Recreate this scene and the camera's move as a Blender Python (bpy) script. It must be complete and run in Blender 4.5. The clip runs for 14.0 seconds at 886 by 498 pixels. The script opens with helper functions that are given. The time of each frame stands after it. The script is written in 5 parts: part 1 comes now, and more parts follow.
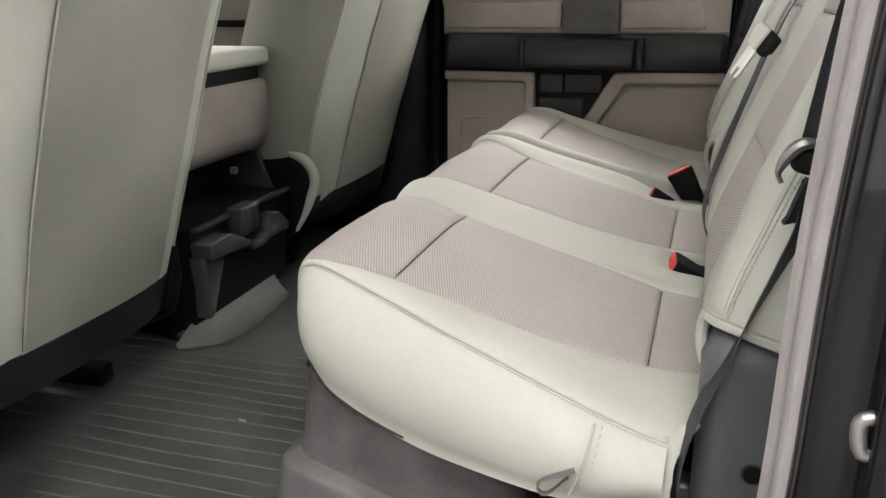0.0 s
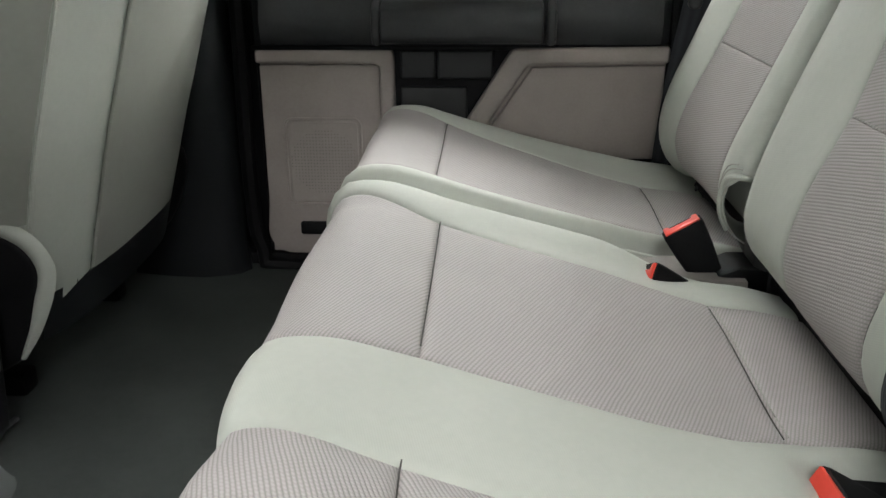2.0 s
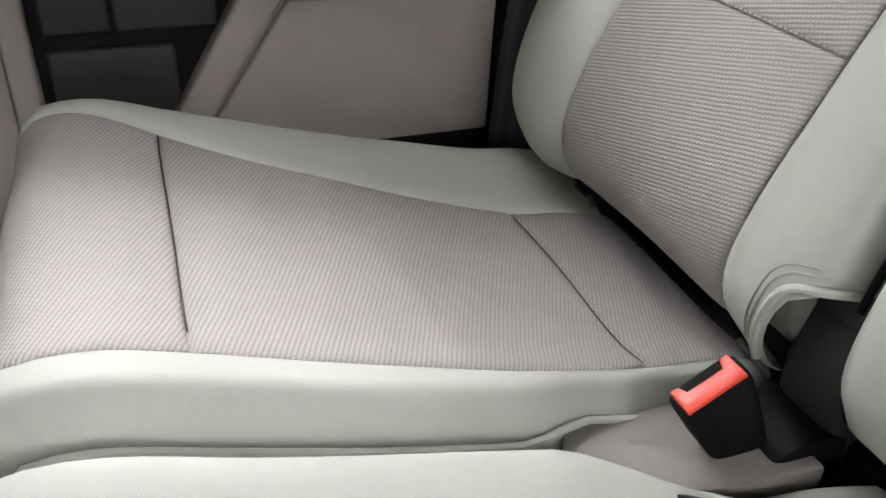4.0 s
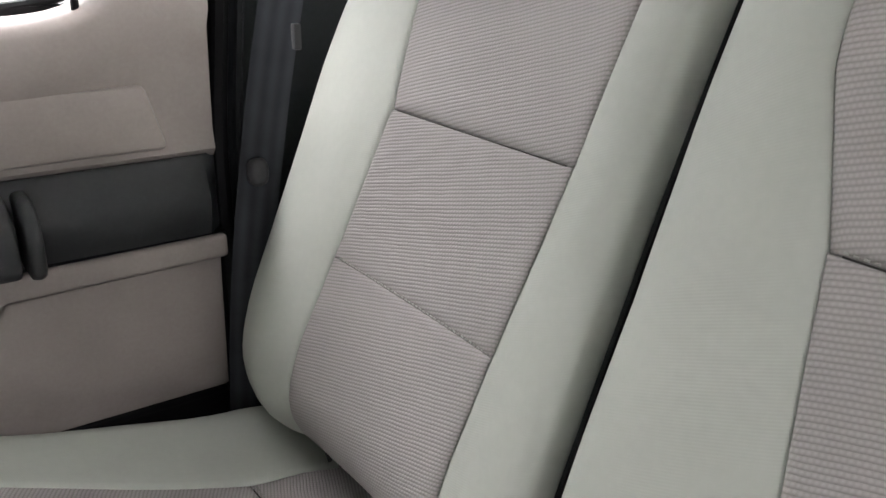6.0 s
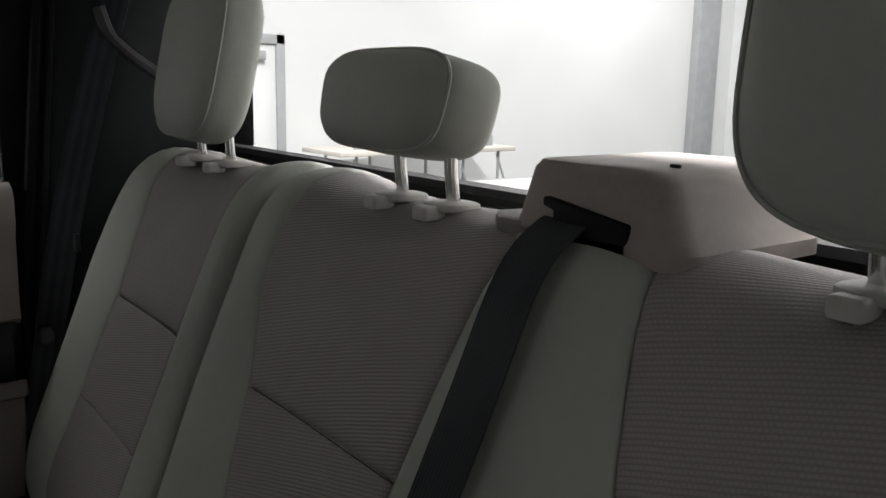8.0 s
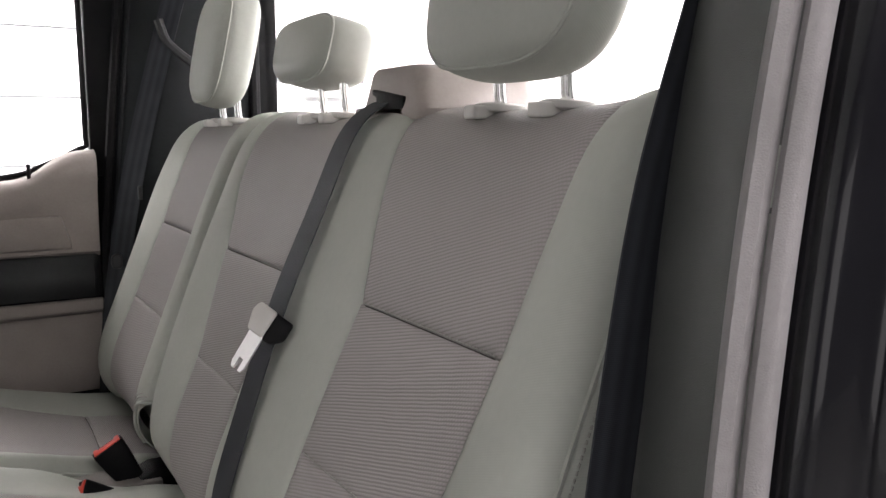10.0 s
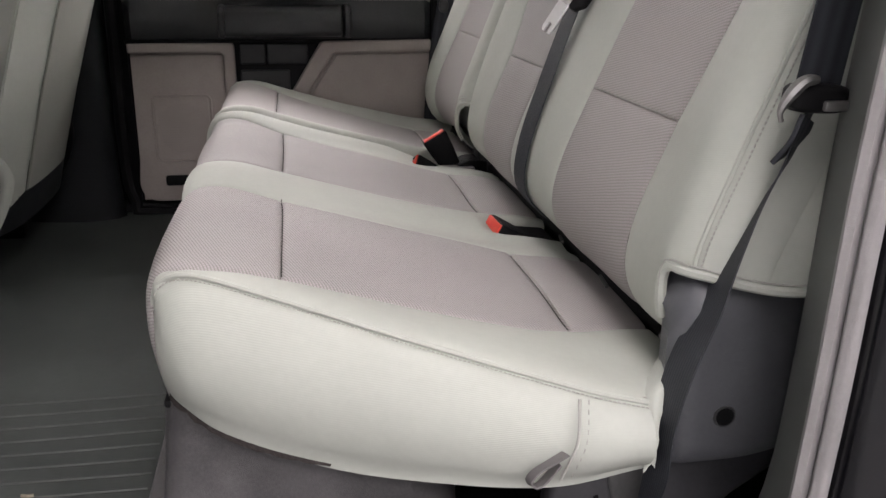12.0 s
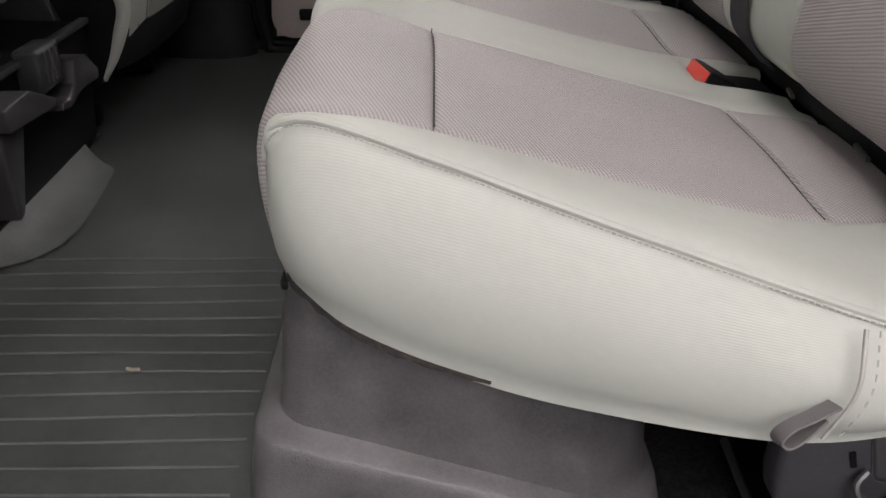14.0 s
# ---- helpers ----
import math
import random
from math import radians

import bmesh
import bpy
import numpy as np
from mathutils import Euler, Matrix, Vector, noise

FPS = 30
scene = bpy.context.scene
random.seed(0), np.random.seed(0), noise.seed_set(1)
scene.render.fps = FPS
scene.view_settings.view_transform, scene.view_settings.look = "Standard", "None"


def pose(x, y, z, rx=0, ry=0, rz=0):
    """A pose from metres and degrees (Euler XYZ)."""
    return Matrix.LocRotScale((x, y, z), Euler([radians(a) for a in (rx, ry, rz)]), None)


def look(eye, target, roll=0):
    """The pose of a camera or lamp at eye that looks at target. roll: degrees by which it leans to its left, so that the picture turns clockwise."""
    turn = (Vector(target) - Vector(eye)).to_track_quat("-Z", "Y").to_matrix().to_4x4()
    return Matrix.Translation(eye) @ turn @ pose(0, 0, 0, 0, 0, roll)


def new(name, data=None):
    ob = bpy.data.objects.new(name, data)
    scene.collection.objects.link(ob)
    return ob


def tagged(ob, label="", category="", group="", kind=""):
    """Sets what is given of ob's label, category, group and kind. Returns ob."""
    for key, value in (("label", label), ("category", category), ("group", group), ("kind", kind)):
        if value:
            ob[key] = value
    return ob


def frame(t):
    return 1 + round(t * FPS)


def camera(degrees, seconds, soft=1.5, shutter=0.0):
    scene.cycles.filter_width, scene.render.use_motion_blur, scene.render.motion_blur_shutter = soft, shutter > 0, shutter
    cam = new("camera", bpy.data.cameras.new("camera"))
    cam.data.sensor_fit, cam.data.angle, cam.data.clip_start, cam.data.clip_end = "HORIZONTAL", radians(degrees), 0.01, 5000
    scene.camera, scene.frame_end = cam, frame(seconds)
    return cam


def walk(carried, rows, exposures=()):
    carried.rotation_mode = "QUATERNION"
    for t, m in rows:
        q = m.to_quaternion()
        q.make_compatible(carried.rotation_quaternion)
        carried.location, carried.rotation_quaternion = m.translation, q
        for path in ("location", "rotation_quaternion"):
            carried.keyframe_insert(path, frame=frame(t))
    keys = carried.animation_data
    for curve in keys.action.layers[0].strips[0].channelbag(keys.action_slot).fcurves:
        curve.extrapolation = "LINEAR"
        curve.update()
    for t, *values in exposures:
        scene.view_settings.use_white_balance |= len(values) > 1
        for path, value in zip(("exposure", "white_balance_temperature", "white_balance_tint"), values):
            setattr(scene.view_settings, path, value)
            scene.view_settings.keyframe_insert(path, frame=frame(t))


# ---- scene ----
cam = camera(55.2, 14.0)

PATH = [
    (0, (0.541, -0.841, 0.646), (-0.033, 0.983, 0.061), -0.5),
    (0.5, (0.451, -0.662, 0.594), (-0.02, 1.189, 0.001), 0.5),
    (1, (0.36, -0.5, 0.581), (0.055, 1.38, -0.027), 1.2),
    (1.5, (0.268, -0.336, 0.62), (0.087, 1.547, -0.027), 0.9),
    (2, (0.249, -0.09, 0.64), (0.152, 1.775, -0.073), -0.4),
    (4.5, (0.177, 0.645, 0.643), (0.873, 2.188, -0.422), 1.9),
    (5, (0.263, 0.67, 0.619), (1.028, 2.223, -0.381), -0.3),
    (5.5, (0.25, 0.642, 0.697), (1.198, 2.132, -0.242), -0.1),
    (6, (0.241, 0.535, 0.782), (1.316, 2.062, 0.066), 0.7),
    (6.5, (0.26, 0.413, 0.849), (1.376, 1.991, 0.332), 0.7),
    (7, (0.258, 0.313, 0.864), (1.403, 1.904, 0.469), 0.9),
    (7.5, (0.273, 0.179, 0.889), (1.44, 1.759, 0.513), 1.1),
    (8, (0.323, -0.002, 0.921), (1.502, 1.568, 0.542), 1.1),
    (10.5, (0.295, -0.596, 0.725), (1.103, 1.216, 0.47), -0.1),
    (11, (0.269, -0.693, 0.661), (0.82, 1.204, 0.343), -0.1),
    (11.5, (0.238, -0.733, 0.627), (0.637, 1.159, 0.118), -0.1),
    (12, (0.217, -0.746, 0.611), (0.551, 1.123, -0.019), 0.5),
    (12.5, (0.21, -0.734, 0.596), (0.506, 1.102, -0.139), 1.0),
    (13, (0.211, -0.707, 0.573), (0.46, 1.097, -0.252), 1.3),
    (13.5, (0.218, -0.607, 0.548), (0.379, 1.174, -0.348), 0.7),
    (14, (0.198, -0.525, 0.53), (0.216, 1.24, -0.412), -0.3),
]

# exposure follows the phone: it darkens when the bright rear window fills the picture
walk(cam, [(t, look(eye, target, roll)) for t, eye, target, roll in PATH],
     exposures=[(0.0, 0.36, 6850, 9), (1.0, 0.18, 6550, 11), (2.0, 0.45, 6400, 4), (4.3, 0.86, 6350, 11), (5.3, 0.82, 6350, 10), (6.0, 0.63, 6350, 11), (6.5, 0.02, 6380, 12), (7.0, -0.92, 6480, 12), (7.5, -1.55, 6480, 10), (8.2, -2.4, 6450, 8),
                (9.4, -1.0, 6500, 12), (10.3, -0.1, 6550, 14), (11.0, 0.02, 6550, 15), (11.5, 0.18, 6550, 15), (12.5, 0.18, 6600, 15), (13.5, 0.08, 6600, 15), (14.0, 0.0, 6600, 15)])

# ---- light: a white hall with unseen lamps set at ceiling height ----
world = bpy.data.worlds.new("hall_air")
world.use_nodes = True
scene.world = world
world.node_tree.nodes["Background"].inputs[0].default_value = (0.9, 0.95, 1.0, 1)
world.node_tree.nodes["Background"].inputs[1].default_value = 0.3

CEIL_Z = 3.6


def ceiling_lamp(x, y, sx, sy, watts):
    lamp = bpy.data.lights.new("ceiling_lamp", "AREA")
    lamp.shape, lamp.size, lamp.size_y = "RECTANGLE", sx, sy
    lamp.energy, lamp.color = watts, (1.0, 0.955, 0.955)
    ob = new("ceiling_lamp", lamp)
    ob.location = (x, y, CEIL_Z - 0.06)
    return ob


for lx, ly, w in ((0.9, -2.1, 112), (3.4, -2.1, 30), (1.0, -4.6, 210), (7.6, -5.4, 60)):
    ceiling_lamp(lx, ly, 2.8, 1.4, w)
# Unseen lamps, added to whiten the hall walls without hot spots in the cab.
ceiling_lamp(0.4, 4.4, 4.4, 2.4, 260)
ceiling_lamp(2.05, 1.95, 0.6, 0.6, 2000)
ceiling_lamp(6.6, 4.6, 1.6, 0.6, 520)
ceiling_lamp(7.9, -1.4, 1.6, 1.6, 420)
ceiling_lamp(-4.6, 3.0, 1.6, 1.0, 600)


# added fill light in an opening made in the unseen near long wall
side_fill = bpy.data.lights.new("side_fill_light", "AREA")
side_fill.shape, side_fill.size, side_fill.size_y, side_fill.energy, side_fill.color = "RECTANGLE", 3.0, 2.3, 45, (1.0, 0.965, 0.96)
new("side_fill_light", side_fill).matrix_world = look((-1.6, -6.45, 0.55), (0.2, 0.5, 0.4))


# ---- materials ----
def mat_base(name):
    m = bpy.data.materials.new(name)
    m.use_nodes = True
    nt = m.node_tree
    return m, nt, nt.nodes["Principled BSDF"]


def node(nt, kind, **sets):
    n = nt.nodes.new(kind)
    for key, value in sets.items():
        n.inputs[key.replace("_", " ")].default_value = value
    return n


def mottled(nt, bsdf, col_a, col_b, scale, detail=4.0, coord=None, rough=None):
    """Two colours mixed by a large and a fine noise."""
    tc = nt.nodes.new("ShaderNodeTexCoord")
    src = coord or tc.outputs["Object"]
    big = node(nt, "ShaderNodeTexNoise", Scale=scale, Detail=detail)
    fine = node(nt, "ShaderNodeTexNoise", Scale=scale * 23, Detail=3.0)
    nt.links.new(src, big.inputs["Vector"])
    nt.links.new(src, fine.inputs["Vector"])
    mix = nt.nodes.new("ShaderNodeMath")
    mix.operation = "MULTIPLY_ADD"
    mix.inputs[1].default_value = 0.35
    nt.links.new(fine.outputs["Fac"], mix.inputs[0])
    nt.links.new(big.outputs["Fac"], mix.inputs[2])
    ramp = nt.nodes.new("ShaderNodeValToRGB")
    ramp.color_ramp.elements[0].position, ramp.color_ramp.elements[1].position = 0.42, 0.92
    ramp.color_ramp.elements[0].color, ramp.color_ramp.elements[1].color = (*col_a, 1), (*col_b, 1)
    nt.links.new(mix.outputs[0], ramp.inputs[0])
    nt.links.new(ramp.outputs["Color"], bsdf.inputs["Base Color"])
    if rough:
        mr = nt.nodes.new("ShaderNodeMapRange")
        mr.inputs["To Min"].default_value, mr.inputs["To Max"].default_value = rough
        nt.links.new(mix.outputs[0], mr.inputs["Value"])
        nt.links.new(mr.outputs[0], bsdf.inputs["Roughness"])
    return ramp, src


def bump_from(nt, bsdf, height, distance, strength=1.0):
    b = node(nt, "ShaderNodeBump", Strength=strength, Distance=distance)
    nt.links.new(height, b.inputs["Height"])
    nt.links.new(b.outputs["Normal"], bsdf.inputs["Normal"])
    return b


def plain_surface(name, col_a, col_b, rough=(0.45, 0.6), scale=9.0, grain=900.0, depth=0.0003, metal=0.0, coat=0.0, ior=1.45, spec=0.5):
    m, nt, bsdf = mat_base(name)
    mottled(nt, bsdf, col_a, col_b, scale, rough=rough)
    bsdf.inputs["Metallic"].default_value = metal
    bsdf.inputs["Coat Weight"].default_value = coat
    bsdf.inputs["IOR"].default_value = ior
    bsdf.inputs["Specular IOR Level"].default_value = spec
    if depth:
        tc = nt.nodes.new("ShaderNodeTexCoord")
        g = node(nt, "ShaderNodeTexVoronoi", Scale=grain)
        nt.links.new(tc.outputs["Object"], g.inputs["Vector"])
        bump_from(nt, bsdf, g.outputs["Distance"], depth, 0.6)
    return m


def sine(nt, src, freq):
    mul = nt.nodes.new("ShaderNodeMath")
    mul.operation = "MULTIPLY"
    mul.inputs[1].default_value = freq
    nt.links.new(src, mul.inputs[0])
    s = nt.nodes.new("ShaderNodeMath")
    s.operation = "SINE"
    nt.links.new(mul.outputs[0], s.inputs[0])
    return s.outputs[0]


def maths(nt, op, a, b):
    n = nt.nodes.new("ShaderNodeMath")
    n.operation = op
    for i, v in enumerate((a, b)):
        if isinstance(v, (int, float)):
            n.inputs[i].default_value = v
        else:
            nt.links.new(v, n.inputs[i])
    return n.outputs[0]


def woven(name, hi, lo, slant, row=0.0042, bead=0.0042, depth=0.00065, ridge_part=0.40):
    """Taupe seat cloth: rows of short raised threads, staggered from row to row, in the metres of the UV map."""
    m, nt, bsdf = mat_base(name)
    tc = nt.nodes.new("ShaderNodeTexCoord")
    sep = nt.nodes.new("ShaderNodeSeparateXYZ")
    nt.links.new(tc.outputs["UV"], sep.inputs[0])
    wob = node(nt, "ShaderNodeTexNoise", Scale=40.0, Detail=2.0)
    nt.links.new(tc.outputs["UV"], wob.inputs["Vector"])
    wobble = maths(nt, "MULTIPLY", wob.outputs["Fac"], 0.0016)
    u = maths(nt, "ADD", maths(nt, "ADD", sep.outputs[0], maths(nt, "MULTIPLY", sep.outputs[1], slant)), wobble)
    s1 = sine(nt, u, math.pi / row)
    s2 = sine(nt, maths(nt, "ADD", sep.outputs[1], wobble), math.tau / bead)
    ridge = maths(nt, "ABSOLUTE", s1, 0.0)
    thread = maths(nt, "MULTIPLY", maths(nt, "ADD", maths(nt, "MULTIPLY", s1, s2), 1.0), 0.5)
    height = maths(nt, "ADD", maths(nt, "MULTIPLY", ridge, ridge_part), maths(nt, "MULTIPLY", thread, 1.0 - ridge_part))
    soil = node(nt, "ShaderNodeTexNoise", Scale=6.0, Detail=5.0)
    nt.links.new(tc.outputs["Object"], soil.inputs["Vector"])
    fibre = node(nt, "ShaderNodeTexNoise", Scale=900.0, Detail=2.0)
    nt.links.new(tc.outputs["Object"], fibre.inputs["Vector"])
    tint = maths(nt, "ADD", maths(nt, "MULTIPLY", height, 0.72), maths(nt, "ADD", maths(nt, "MULTIPLY", soil.outputs["Fac"], 0.28), maths(nt, "MULTIPLY", fibre.outputs["Fac"], 0.22)))
    ramp = nt.nodes.new("ShaderNodeValToRGB")
    ramp.color_ramp.elements[0].position, ramp.color_ramp.elements[1].position = 0.25, 0.92
    ramp.color_ramp.elements[0].color, ramp.color_ramp.elements[1].color = (*lo, 1), (*hi, 1)
    nt.links.new(tint, ramp.inputs[0])
    nt.links.new(ramp.outputs["Color"], bsdf.inputs["Base Color"])
    bsdf.inputs["Roughness"].default_value = 0.58
    bsdf.inputs["Specular IOR Level"].default_value = 0.35
    bump_from(nt, bsdf, height, depth, 1.0)
    return m


def fine_twill(name, col_a, col_b, pitch=0.0021, rough=(0.5, 0.68), along=1.0, across=0.4, rise=0.02):
    """Smooth light seat trim with a very fine rib."""
    m, nt, bsdf = mat_base(name)
    mottled(nt, bsdf, col_a, col_b, 6.0, rough=rough)
    tc = nt.nodes.new("ShaderNodeTexCoord")
    sep = nt.nodes.new("ShaderNodeSeparateXYZ")
    nt.links.new(tc.outputs["UV"], sep.inputs[0])
    rib = sine(nt, maths(nt, "ADD", maths(nt, "MULTIPLY", sep.outputs[0], along), maths(nt, "MULTIPLY", sep.outputs[1], across)), math.tau / pitch)
    puff = node(nt, "ShaderNodeTexNoise", Scale=14.0, Detail=3.0)
    nt.links.new(tc.outputs["Object"], puff.inputs["Vector"])
    h = maths(nt, "ADD", maths(nt, "MULTIPLY", rib, rise), maths(nt, "MULTIPLY", puff.outputs["Fac"], 2.2))
    bump_from(nt, bsdf, h, 0.0016, 0.6)
    return m


M_TRIM = fine_twill("light_seat_trim", (0.386, 0.406, 0.366), (0.440, 0.460, 0.416))
M_TRIMSIDE = fine_twill("light_side_trim", (0.386, 0.406, 0.366), (0.440, 0.460, 0.416), 0.0023, along=0.10, across=1.0, rise=0.026)
M_CLOTH = woven("taupe_seat_cloth", (0.40, 0.378, 0.369), (0.235, 0.221, 0.217), -0.42, row=0.0036, bead=0.0036, depth=0.0004, ridge_part=0.72)
M_CLOTHN = woven("taupe_bench_cloth", (0.415, 0.392, 0.383), (0.205, 0.193, 0.189), 0.38, row=0.0036, bead=0.0036, depth=0.0005, ridge_part=0.72)
M_CLOTHB = woven("taupe_back_cloth", (0.372, 0.350, 0.341), (0.240, 0.226, 0.220), 0.28, row=0.0036, bead=0.0038, depth=0.00045, ridge_part=0.68)
M_STITCH = plain_surface("seam_thread", (0.32, 0.32, 0.295), (0.40, 0.40, 0.37), rough=(0.6, 0.8), depth=0)
M_DOORLT = plain_surface("taupe_door_plastic", (0.31, 0.275, 0.255), (0.40, 0.357, 0.333), rough=(0.42, 0.58), grain=1500)
M_DARK = plain_surface("charcoal_plastic", (0.008, 0.0092, 0.0105), (0.015, 0.017, 0.019), rough=(0.42, 0.58), grain=1300, spec=0.25)
M_CHAR = plain_surface("charcoal_door_plastic", (0.024, 0.0255, 0.027), (0.040, 0.042, 0.044), rough=(0.34, 0.48), grain=1300, spec=0.45)
M_SHIELD = plain_surface("slate_shield_plastic", (0.070, 0.072, 0.080), (0.100, 0.103, 0.113), rough=(0.30, 0.42), grain=1300, spec=0.5)
M_BLACK = plain_surface("black_plastic", (0.004, 0.004, 0.0045), (0.008, 0.008, 0.009), rough=(0.4, 0.6), grain=1500, spec=0.18)
M_GREYPL = plain_surface("grey_plastic", (0.030, 0.030, 0.032), (0.050, 0.050, 0.052), spec=0.35, rough=(0.36, 0.5), grain=1100)
M_TAUPEPL = plain_surface("grey_taupe_plastic", (0.20, 0.185, 0.175), (0.27, 0.25, 0.235), rough=(0.45, 0.6))


def webbing(name, lo, hi, pitch=0.0034):
    """Belt cloth with lengthwise ribs and a fine cross thread, in the metres of the UV map."""
    m, nt, bsdf = mat_base(name)
    tc = nt.nodes.new("ShaderNodeTexCoord")
    sep = nt.nodes.new("ShaderNodeSeparateXYZ")
    nt.links.new(tc.outputs["UV"], sep.inputs[0])
    rib = sine(nt, sep.outputs[1], math.tau / pitch)
    cross = sine(nt, sep.outputs[0], math.tau / 0.0012)
    h = maths(nt, "ADD", maths(nt, "MULTIPLY", rib, 0.2), maths(nt, "MULTIPLY", cross, 0.08))
    wear = node(nt, "ShaderNodeTexNoise", Scale=30.0, Detail=4.0)
    nt.links.new(tc.outputs["Object"], wear.inputs["Vector"])
    tint = maths(nt, "ADD", maths(nt, "ADD", h, 0.25), maths(nt, "MULTIPLY", wear.outputs["Fac"], 0.5))
    ramp = nt.nodes.new("ShaderNodeValToRGB")
    ramp.color_ramp.elements[0].color, ramp.color_ramp.elements[1].color = (*lo, 1), (*hi, 1)
    nt.links.new(tint, ramp.inputs[0])
    nt.links.new(ramp.outputs["Color"], bsdf.inputs["Base Color"])
    bsdf.inputs["Roughness"].default_value = 0.55
    bsdf.inputs["Specular IOR Level"].default_value = 0.22
    bump_from(nt, bsdf, h, 0.0006, 0.7)
    return m


M_BELT = webbing("black_webbing", (0.013, 0.0145, 0.0175), (0.048, 0.052, 0.061))
M_RED = plain_surface("red_button", (0.62, 0.05, 0.03), (0.75, 0.07, 0.045), rough=(0.3, 0.42), depth=0)
M_STEEL = plain_surface("bright_steel", (0.68, 0.68, 0.68), (0.82, 0.82, 0.81), rough=(0.30, 0.46), metal=1.0, depth=0)
M_POST = plain_surface("headrest_post_steel", (0.82, 0.82, 0.81), (0.90, 0.90, 0.89), rough=(0.14, 0.26), metal=1.0, depth=0)
M_CLIP = plain_surface("light_plastic_clip", (0.56, 0.55, 0.52), (0.64, 0.63, 0.60), rough=(0.3, 0.45), depth=0)
M_CARPET = plain_surface("charcoal_carpet", (0.006, 0.0065, 0.0065), (0.028, 0.029, 0.029), rough=(0.9, 1.0), spec=0.1, scale=220, grain=1600, depth=0.002)
M_MAT = plain_surface("black_rubber_mat", (0.030, 0.034, 0.032), (0.065, 0.073, 0.069), rough=(0.45, 0.65), spec=0.3, scale=5, grain=1800)
M_TOE = plain_surface("scuffed_grey_rubber", (0.055, 0.060, 0.058), (0.10, 0.108, 0.105), rough=(0.4, 0.55), scale=12, grain=1500)
# Paler than the mat: light caught on the rib tops, put into colour.
M_RIB = plain_surface("lit_rib_rubber", (0.045, 0.049, 0.047), (0.086, 0.093, 0.089), rough=(0.5, 0.65), depth=0)
M_FELT = plain_surface("frayed_brown_felt", (0.030, 0.026, 0.026), (0.060, 0.052, 0.050), rough=(0.9, 1.0), scale=200, grain=1500, depth=0.002, spec=0.1)
M_LOOP = plain_surface("grey_fabric_loop", (0.11, 0.105, 0.105), (0.16, 0.15, 0.15), rough=(0.6, 0.8), grain=900)
M_STEELMID = plain_surface("worn_steel", (0.26, 0.255, 0.25), (0.40, 0.39, 0.385), rough=(0.28, 0.46), metal=0.9, depth=0)
M_STEELDK = plain_surface("dull_steel", (0.10, 0.10, 0.10), (0.16, 0.16, 0.16), rough=(0.35, 0.5), metal=0.7, depth=0)
M_BOXPL = plain_surface("grey_box_plastic", (0.048, 0.046, 0.048), (0.130, 0.124, 0.128), rough=(0.24, 0.42), scale=14, grain=900, depth=0.0005, spec=0.6)
M_LEAF = plain_surface("dry_leaf", (0.22, 0.20, 0.15), (0.32, 0.29, 0.22), rough=(0.7, 0.9), depth=0)
# Seat back grey, darkened to carry the shade of someone in the doorway.
M_BACKPL = plain_surface("shaded_seat_back_panel", (0.228, 0.234, 0.209), (0.280, 0.287, 0.258), rough=(0.5, 0.65), scale=4, grain=1200)
M_BEDCOV = plain_surface("grey_bed_cover", (0.34, 0.335, 0.33), (0.42, 0.415, 0.41), rough=(0.5, 0.7), scale=3)
M_SEAM = plain_surface("seam_crease_shade", (0.05, 0.048, 0.045), (0.08, 0.076, 0.07), rough=(0.8, 0.9), depth=0)
M_SEAL = plain_surface("grey_rubber_seal", (0.24, 0.229, 0.233), (0.32, 0.306, 0.310), rough=(0.45, 0.6), spec=0.35)
M_PAINT = plain_surface("black_gloss_paint", (0.004, 0.004, 0.005), (0.007, 0.007, 0.009), rough=(0.03, 0.06), coat=1.0, depth=0, spec=0.5)
M_PILLAR = plain_surface("grey_pillar_plastic", (0.100, 0.105, 0.100), (0.140, 0.146, 0.140), rough=(0.45, 0.6), grain=1200, spec=0.3)
M_JAMB = plain_surface("black_jamb_paint", (0.004, 0.004, 0.0055), (0.008, 0.008, 0.010), rough=(0.16, 0.24), coat=0.25, depth=0, spec=0.3)
M_METALGR = plain_surface("grey_painted_steel", (0.045, 0.045, 0.050), (0.075, 0.075, 0.082), rough=(0.3, 0.42), metal=0.2, depth=0)
M_WALL = plain_surface("white_hall_wall", (0.74, 0.75, 0.75), (0.82, 0.83, 0.83), rough=(0.6, 0.8), scale=1.2, depth=0)
# Dark only to keep the reflections in the black jamb low.
M_HALLDARK = plain_surface("dark_hall_wall", (0.025, 0.025, 0.028), (0.045, 0.045, 0.048), rough=(0.6, 0.8), scale=1.2, depth=0)
M_HALLFLOOR = plain_surface("pale_concrete", (0.15, 0.15, 0.147), (0.21, 0.21, 0.206), rough=(0.25, 0.5), scale=0.8, depth=0)
M_HEADLINER = plain_surface("grey_headliner", (0.40, 0.39, 0.37), (0.47, 0.46, 0.44), rough=(0.85, 0.95))
M_FRAMEGR = plain_surface("grey_metal_frame", (0.34, 0.35, 0.36), (0.42, 0.43, 0.44), rough=(0.4, 0.5), depth=0)
M_YELLOW = plain_surface("yellow_plastic", (0.75, 0.62, 0.03), (0.85, 0.72, 0.06), rough=(0.3, 0.5), depth=0)
M_PAPER = plain_surface("cream_paper", (0.62, 0.58, 0.52), (0.72, 0.68, 0.62), rough=(0.7, 0.8), depth=0)


